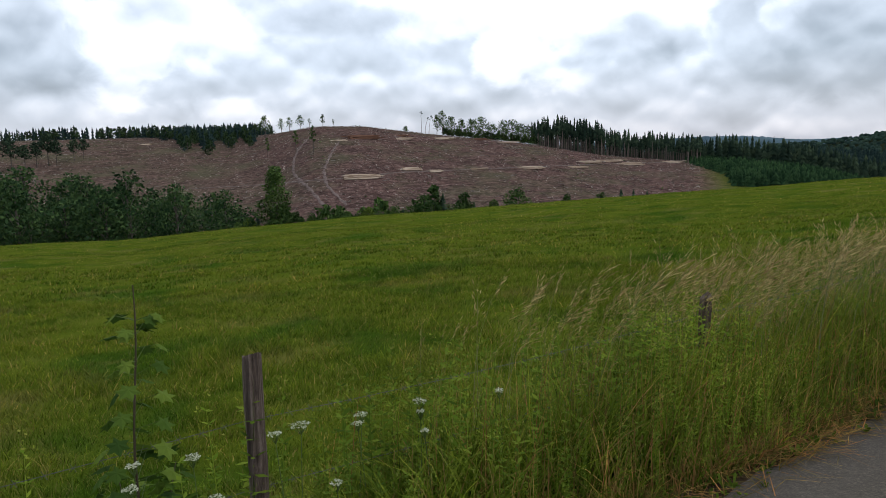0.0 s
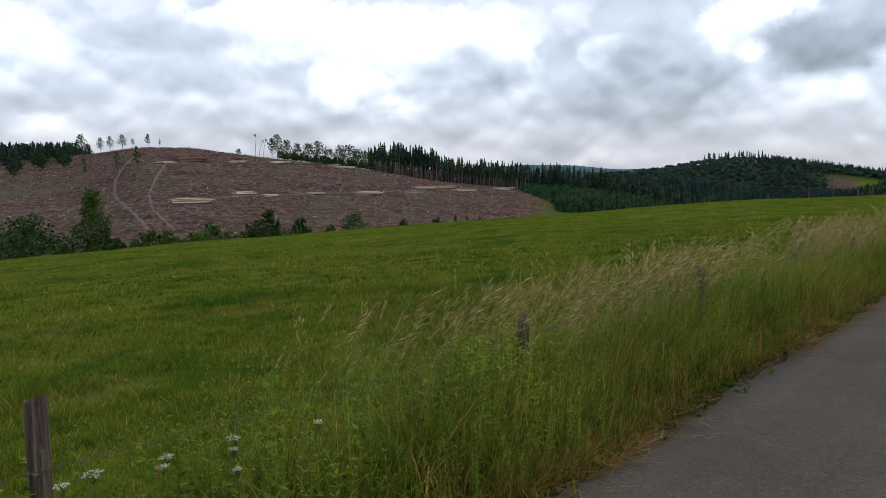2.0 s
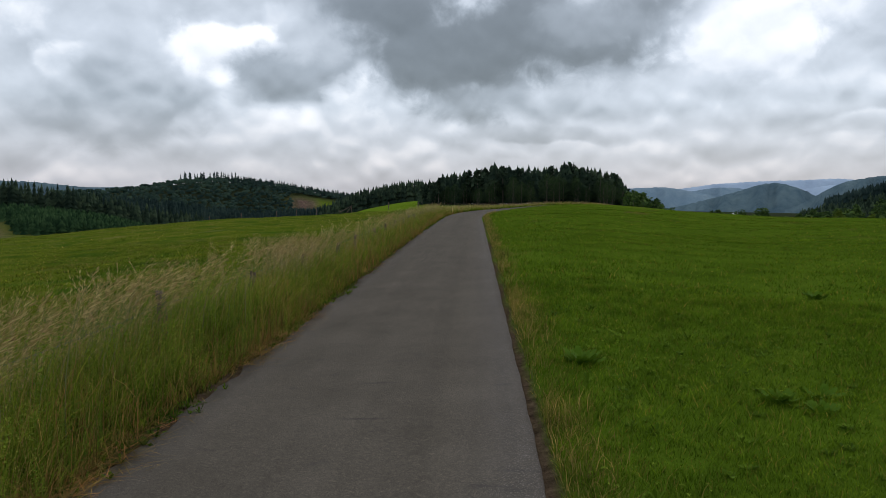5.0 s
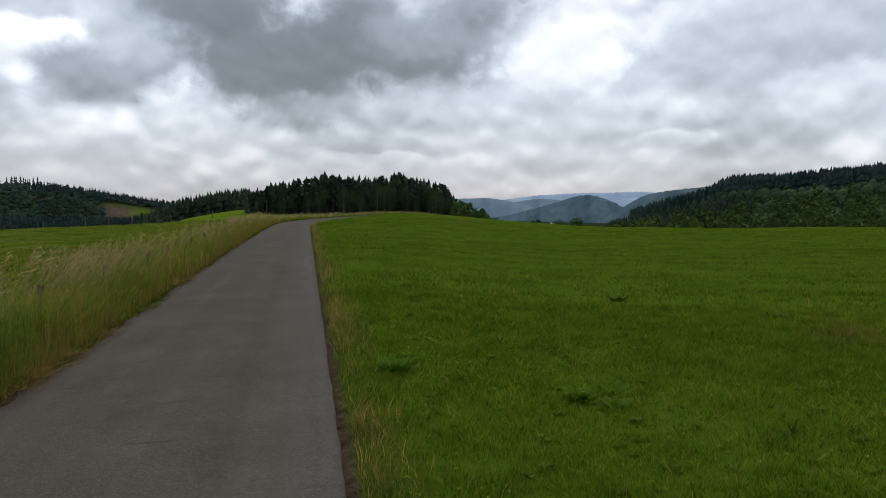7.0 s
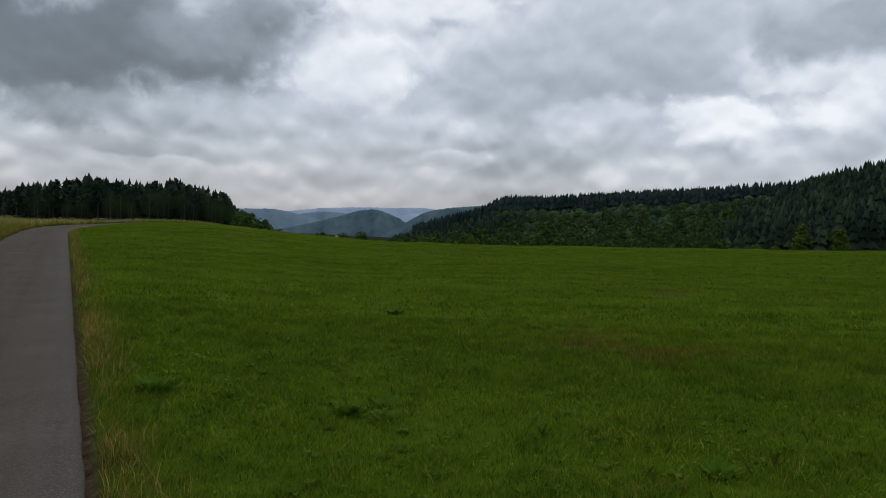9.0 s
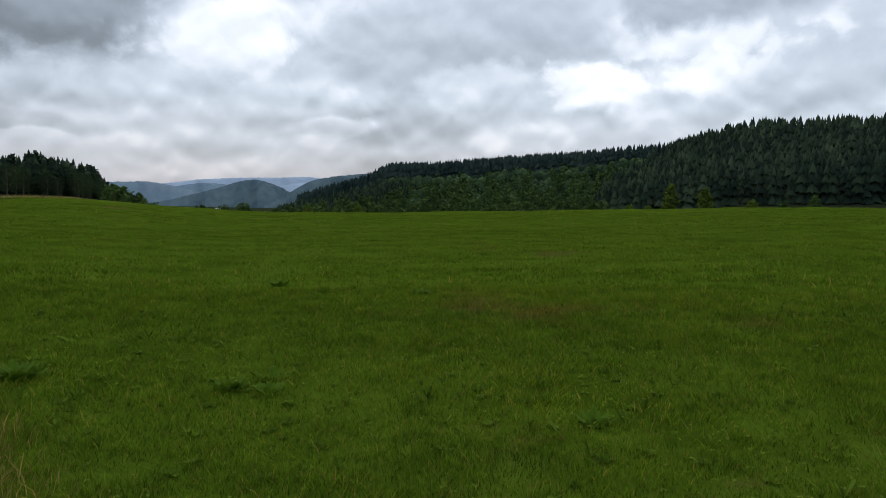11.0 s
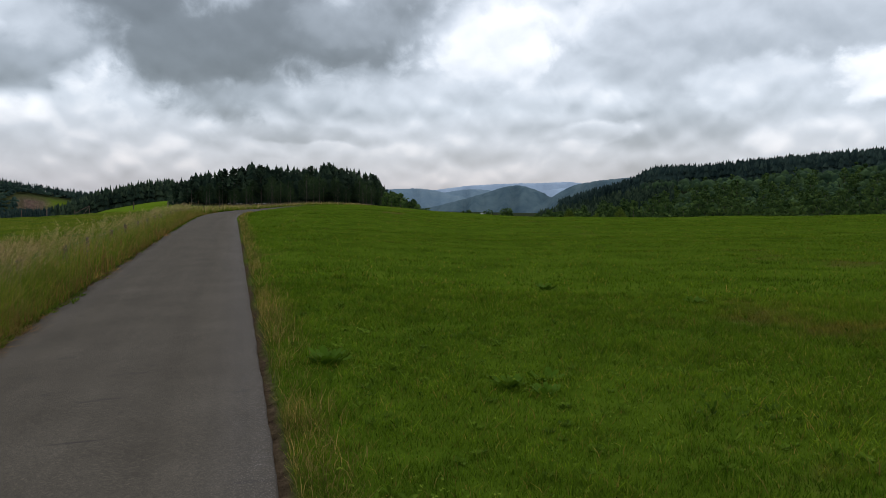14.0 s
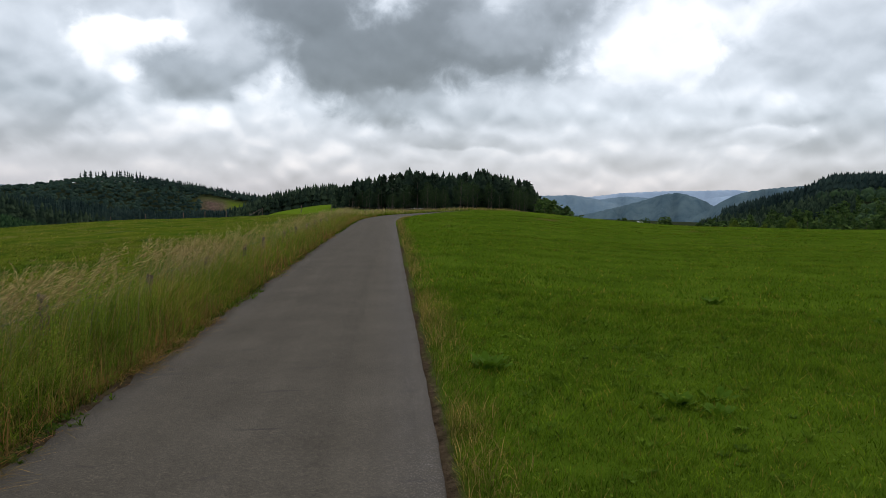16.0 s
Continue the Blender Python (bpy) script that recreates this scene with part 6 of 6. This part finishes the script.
M_TRACK = material("track_earth", lambda t, p, i: (ramp(t, noise_tex(t, p, 0.5, 5, 0.7), [(0.35, (0.055, 0.039, 0.032)), (0.65, (0.145, 0.105, 0.088))]), None))
M_SKID = material("churned_pale_earth", lambda t, p, i: (ramp(t, noise_tex(t, p, 0.9, 6, 0.75), [(0.40, (0.070, 0.046, 0.039)), (0.66, (0.21, 0.155, 0.135))]), None))
draped("forest_track", "earth track across the felled slope", M_TRACK, [(-18, -2.3), (-11, -2.1), (-6, -1.9), (-1, -1.5), (4, -1.45), (9, -1.35), (14, -1.25), (20, -1.2)], 2.0)
draped("skid_trail", "pale skid trail down the felled slope", M_SKID, [(-7.6, 1.5), (-8.6, 0.6), (-9.1, -0.3), (-9.2, -1.4), (-8.0, -2.6), (-6.6, -4.4)], 1.5)
draped("skid_trail", "pale skid trail down the felled slope", M_SKID, [(-5.6, 1.0), (-6.2, 0.2), (-6.9, -1.2), (-6.7, -2.4), (-5.0, -4.2)], 1.4)
draped("valley_track", "pale earth track in the valley", M_TRACK, [(-30, -0.6), (-27.6, -0.9), (-26.4, -1.4)], 3.0)


def brushwood():
    g = np.random.default_rng(11)
    n = 20000
    a = g.uniform(-36, 21.5, n)
    r = np.sqrt(g.uniform(215 ** 2, 690 ** 2, n))
    lim = np.interp(a, [row[0] for row in RIDGE], [row[1] for row in RIDGE])
    k = (r < lim - 2) & (g.uniform(0, 1, n) < 0.35 + 0.65 * (np.sin(a * 1.9 + r * 0.05) > -0.2))
    a, r = a[k], r[k]
    m = len(a)
    x, y = r * np.sin(np.radians(a)), r * np.cos(np.radians(a))
    base = np.stack([x, y, height(x, y)], -1)
    yaw = np.radians(-a) + g.normal(0.2, 1.4, m)
    ln = g.gamma(1.6, 0.65, m) + 0.4
    rad = g.uniform(0.06, 0.17, m)
    d = np.stack([np.cos(yaw), np.sin(yaw)], -1) * ln[:, None] / 2
    ends = []
    for sgn in (-1, 1):
        q = base[:, :2] + sgn * d
        ends.append(np.concatenate([q, (height(q[:, 0], q[:, 1]) + 0.1 + g.uniform(0, 0.4, m))[:, None]], 1))
    V_, F_ = [], []
    for e in ends:
        for ang in (0.5, 2.6, 4.7):
            off = np.stack([-np.sin(yaw) * math.cos(ang), np.cos(yaw) * math.cos(ang), np.full(m, math.sin(ang))], -1) * rad[:, None]
            V_.append(e + off)
    verts = np.stack(V_, 1).reshape(-1, 3)
    tri = np.array([(0, 1, 4), (0, 4, 3), (1, 2, 5), (1, 5, 4), (2, 0, 3), (2, 3, 5)])
    faces = (tri[None] + (np.arange(m) * 6)[:, None, None]).reshape(-1, 3)
    tagged(new("brushwood", mesh_arrays("brushwood", verts, faces, [M_BRUSH])), "bleached branches and offcuts strewn over the felled slope", "brushwood", kind="stuff")
    # heaps of dark brash and young regrowth
    for name, label, mat, count, tall, seed in (("brash_heaps", "low brown heaps of brash", M_BRASH, 2200, 0.6, 1), ("regrowth", "young green regrowth on the felled slope", M_LEAF, 1500, 0.9, 2)):
        g = np.random.default_rng(20 + seed)
        a = g.uniform(-36, 21.5, count)
        r = np.sqrt(g.uniform(220 ** 2, 690 ** 2, count))
        lim = np.interp(a, [row[0] for row in RIDGE], [row[1] for row in RIDGE])
        k = r < lim - 4
        if seed == 2:
            k &= np.sin(a * 0.8 + 1) * np.sin(r * 0.02 + a * 0.2) > 0.2
        a, r = a[k], r[k]
        forest(name, label, HEAPS, [mat], a, r, tall, 0.5, 1.7, "brush")


M_BRASH = material("brown_brash", lambda t, p, i: (ramp(t, i, [(0, (0.05, 0.038, 0.032)), (0.7, (0.13, 0.092, 0.078)), (1, (0.20, 0.15, 0.13))]), None))
brushwood()


# ---- young maple by the fence ----
def leaf_shape(bm, size, lobes=5):
    """A lobed maple leaf lying along +x, slightly folded."""
    pts = []
    for k in range(lobes * 2 + 1):
        a = -2.35 + 4.7 * k / (lobes * 2)
        r = size * (1.0 - 0.12 * abs(a)) * (1.0 if k % 2 == 0 else 0.56)
        pts.append((r * math.cos(a) + 0.25 * size, r * math.sin(a), -0.12 * size * abs(math.sin(a)) - 0.10 * size * max(0, math.cos(a))))
    mid = bm.verts.new((0.3 * size, 0, 0.03 * size))
    stalk = bm.verts.new((0, 0, 0))
    vs = [bm.verts.new(p) for p in pts]
    for u, v in zip(vs, vs[1:]):
        bm.faces.new((mid, u, v))
    bm.faces.new((mid, stalk, vs[0]))
    bm.faces.new((mid, vs[-1], stalk))


def vary_leaf(t, pos, isl):
    info = t.nodes.new("ShaderNodeObjectInfo").outputs["Random"]
    c = ramp(t, info, [(0, (0.030, 0.060, 0.010)), (0.6, (0.075, 0.125, 0.016)), (1, (0.170, 0.225, 0.032))])
    return mix(t, maths(t, "MULTIPLY", noise_tex(t, pos, 40, 4), 0.5), c, (0.04, 0.085, 0.02)), None


M_SAPLING = material("sapling_bark", lambda t, p, i: (mix(t, noise_tex(t, p, 30, 4), (0.045, 0.032, 0.020), (0.10, 0.075, 0.045)), None), 0.7, 0.2)
M_STEM = material("green_stems", lambda t, p, i: (mix(t, noise_tex(t, p, 6, 3), (0.05, 0.09, 0.02), (0.10, 0.13, 0.035)), None), 0.6, 0.2)
M_MAPLE = material("maple_leaves", vary_leaf, 0.8, 0.06, 0.3)


def maple():
    s, w = 0.60, 2.90
    x, y = (float(q) for q in lane_xy(s, w))
    place = (x, y, float(height(x, y)))
    root = empty("maple_sapling", place, "young maple sapling with large lobed leaves by the fence", "sapling")
    q = random.Random(3)
    tall = 1.37
    axis = lambda t: Vector((0.05 * t + 0.008 * math.sin(t * 9), 0.012 * math.sin(t * 7 + 1), t * tall))
    bm = bmesh.new()
    tube(bm, [axis(k / 12) for k in range(13)], [0.0085 - 0.0005 * k for k in range(13)], 6)
    part("stem", bm, M_SAPLING, root)
    leaf_me = []
    for k in range(4):
        bm = bmesh.new()
        leaf_shape(bm, 0.046 + 0.013 * k, 5)
        me = bpy.data.meshes.new("leaf")
        bm.to_mesh(me)
        bm.free()
        me.materials.append(M_MAPLE)
        leaf_me.append(me)

    def leaf(tip, a, size):
        ob = new("leaf", leaf_me[size])
        ob.parent = root
        ob.location = tip
        ob.rotation_euler = (q.uniform(-0.35, 0.35), q.uniform(0.25, 0.9), a)

    # pairs of stalked leaves up the leader
    for k in range(17):
        t = 0.28 + 0.62 * k / 16
        for j in range(4 if k < 5 or k > 14 else 2):
            a = k * 1.57 + j * (3.14 if k >= 5 else 1.57) + q.uniform(-0.3, 0.3)
            reach = (0.12 if t < 0.6 else 0.07) * q.uniform(0.7, 1.3)
            tip = axis(t) + Vector((math.cos(a) * reach, math.sin(a) * reach, reach * q.uniform(0.1, 0.6)))
            tw = bmesh.new()
            tube(tw, [axis(t), tip], [0.0016, 0.0012], 3)
            part("leafstalk", tw, M_STEM, root)
            leaf(tip, a, min(3, int((1 - t) * 4.2)) if q.random() < 0.7 else 1)
    # spreading leafy side shoots near the ground
    for k in range(9):
        a = k * 0.72 + q.uniform(-0.2, 0.2)
        base = axis(0.05 + 0.03 * (k % 4))
        reach = q.uniform(0.20, 0.36)
        end = base + Vector((math.cos(a) * reach, math.sin(a) * reach, q.uniform(0.16, 0.42)))
        tw = bmesh.new()
        tube(tw, [base, (base + end) / 2 + Vector((math.cos(a) * 0.04, math.sin(a) * 0.04, -0.02)), end], [0.004, 0.003, 0.002], 4)
        part("side_shoot", tw, M_SAPLING, root)
        for j in range(12):
            t = 0.2 + 0.8 * j / 11
            b = a + (j % 3 - 1) * 1.3 + q.uniform(-0.4, 0.4)
            c = base.lerp(end, t)
            leaf(c + Vector((math.cos(b) * 0.05, math.sin(b) * 0.05, q.uniform(0.0, 0.05))), b, 1 + j % 3)


maple()

# ---- white umbels in the verge ----
M_WHITE = material("white_florets", lambda t, p, i: (ramp(t, i, [(0, (0.30, 0.33, 0.20)), (1, (0.60, 0.59, 0.46))]), None), 0.8, 0.1, 0.2)


def umbel(x, y, top, seed, wide):
    q = random.Random(seed)
    z = float(height(x, y))
    root = empty("white_umbel_flower", (x, y, z), "wild flower with a white umbel in the verge", "flower", "white umbels")
    h = top - z
    head = Vector((q.uniform(-0.05, 0.05), q.uniform(-0.05, 0.05), h))
    bm = bmesh.new()
    tube(bm, [Vector((0, 0, -0.02)), head * 0.5 + Vector((0.01, 0, 0)), head - Vector((0, 0, 0.045))], [0.0026, 0.0022, 0.0018], 5)
    heads = []
    for k in range(13):
        a, rr = k * 2.4, wide * math.sqrt((k + 0.5) / 13)
        tip = head + Vector((rr * math.cos(a), rr * math.sin(a), -0.25 * rr + q.uniform(-0.004, 0.004)))
        tube(bm, [head - Vector((0, 0, 0.045)), tip], [0.0014, 0.001], 3)
        heads.append(tip)
    part("stem", bm, M_STEM, root)
    bm = bmesh.new()
    for tip in heads:
        for _ in range(7):
            c = tip + Vector((q.gauss(0, wide * 0.14), q.gauss(0, wide * 0.14), q.uniform(0, 0.008)))
            s = q.uniform(0.0025, 0.0045)
            a = q.uniform(0, 6.28)
            vs = [bm.verts.new(c + Vector((s * math.cos(a + j * 1.257), s * math.sin(a + j * 1.257), q.uniform(-0.002, 0.003)))) for j in range(5)]
            bm.faces.new(vs)
    part("umbel", bm, M_WHITE, root, "flat white flower head")


for k, (s, w, top, wide) in enumerate([(1.18, 2.7, 0.51, 0.036), (1.12, 2.65, 0.50, 0.026), (1.56, 2.9, 0.40, 0.03), (1.6, 2.85, 0.38, 0.024), (1.99, 2.9, 0.40, 0.026), (1.95, 2.95, 0.38, 0.02),
                                       (1.85, 2.8, 0.38, 0.02), (1.86, 2.7, 0.34, 0.018), (0.76, 2.6, 0.51, 0.026), (0.77, 2.4, 0.45, 0.024), (0.57, 2.75, 0.50, 0.024), (0.53, 2.6, 0.47, 0.024), (2.3, 2.7, 0.42, 0.02), (1.3, 2.5, 0.30, 0.022)]):
    x, y = lane_xy(s, w)
    umbel(float(x), float(y), top - 0.03, k, wide * 1.1)


# ---- dock plants in the meadow ----
def dock(x, y, size, seed, count=26):
    q = random.Random(seed)
    root = empty("dock_plant", (x, y, float(height(x, y))), "dark green broad-leaved dock in the meadow", "plant", "docks in the meadow")
    me = bpy.data.meshes.new("leaf")
    bm = bmesh.new()
    rows = []
    for k in range(7):
        t = k / 6
        wd = 0.16 * math.sin(math.pi * (0.08 + 0.88 * t)) ** 0.8
        zz = 0.75 * t - 0.42 * t * t
        rows.append([bm.verts.new((t * 0.75, sg * wd, zz + (0.04 if sg else 0) * math.sin(t * 9))) for sg in (-1, 0, 1)])
    for a, b in zip(rows, rows[1:]):
        for j in range(2):
            bm.faces.new((a[j], a[j + 1], b[j + 1], b[j]))
    bm.to_mesh(me)
    bm.free()
    me.materials.append(M_DOCK)
    me.shade_smooth()
    for k in range(count):
        ob = new("leaf", me)
        ob.parent = root
        r = size * 0.45 * math.sqrt(q.random())
        a = q.uniform(0, 6.28)
        ob.location = (r * math.cos(a), r * math.sin(a), 0)
        ob.rotation_euler = (q.uniform(-0.3, 0.3), q.uniform(-0.5, 0.1), a + q.uniform(-0.8, 0.8))
        sc = size * q.uniform(0.45, 0.8)
        ob.scale = (sc, sc, sc)


M_DOCK = material("dock_leaves", lambda t, p, i: (mix(t, noise_tex(t, p, 25, 4), (0.045, 0.098, 0.006), (0.095, 0.170, 0.012)), None), 0.8, 0.06, 0.25)
for k, (x, y, size) in enumerate([(6.62, 2.80, 0.26), (6.45, 1.05, 0.22), (6.75, 0.8, 0.2), (6.3, 0.7, 0.18), (13.55, 1.9, 0.26), (12.0, -0.55, 0.22), (5.2, -1.6, 0.18)]):
    dock(x, y, size, k, 34 if size > 0.2 else 18)


# ---- small far building in the valley ----
M_PALE_WALL = material("pale_render", lambda t, p, i: (mix(t, noise_tex(t, p, 0.6, 3), (0.6, 0.6, 0.58), (0.75, 0.75, 0.73)), None))
M_ROOF = material("light_sheet_roof", lambda t, p, i: (mix(t, noise_tex(t, p, 0.4, 3), (0.5, 0.52, 0.54), (0.7, 0.71, 0.73)), None), 0.5)


def barn():
    az, r = 75.95, 330.0
    x, y, z = spot(az, r)
    z = EYE + r * math.tan(radians(-1.62))
    root = empty("barn", (x, y, z - 3), "small pale barn with a light sheet roof in the valley", "barn")
    root.rotation_euler = (0, 0, -radians(az) + 0.2)
    bm = bmesh.new()
    bmesh.ops.create_cube(bm, size=1, matrix=Matrix.Translation((0, 0, 1.2)) @ Matrix.Diagonal((4.2, 3, 5.4, 1)))
    part("wall", bm, M_PALE_WALL, root)
    bm = bmesh.new()
    vs = [bm.verts.new(c) for c in ((-2.4, -1.9, 3.75), (2.4, -1.9, 3.75), (2.4, 0, 4.6), (-2.4, 0, 4.6), (2.4, 1.9, 3.75), (-2.4, 1.9, 3.75))]
    bm.faces.new((vs[0], vs[1], vs[2], vs[3]))
    bm.faces.new((vs[3], vs[2], vs[4], vs[5]))
    bmesh.ops.solidify(bm, geom=bm.faces[:], thickness=0.12)
    part("roof", bm, M_ROOF, root)


barn()
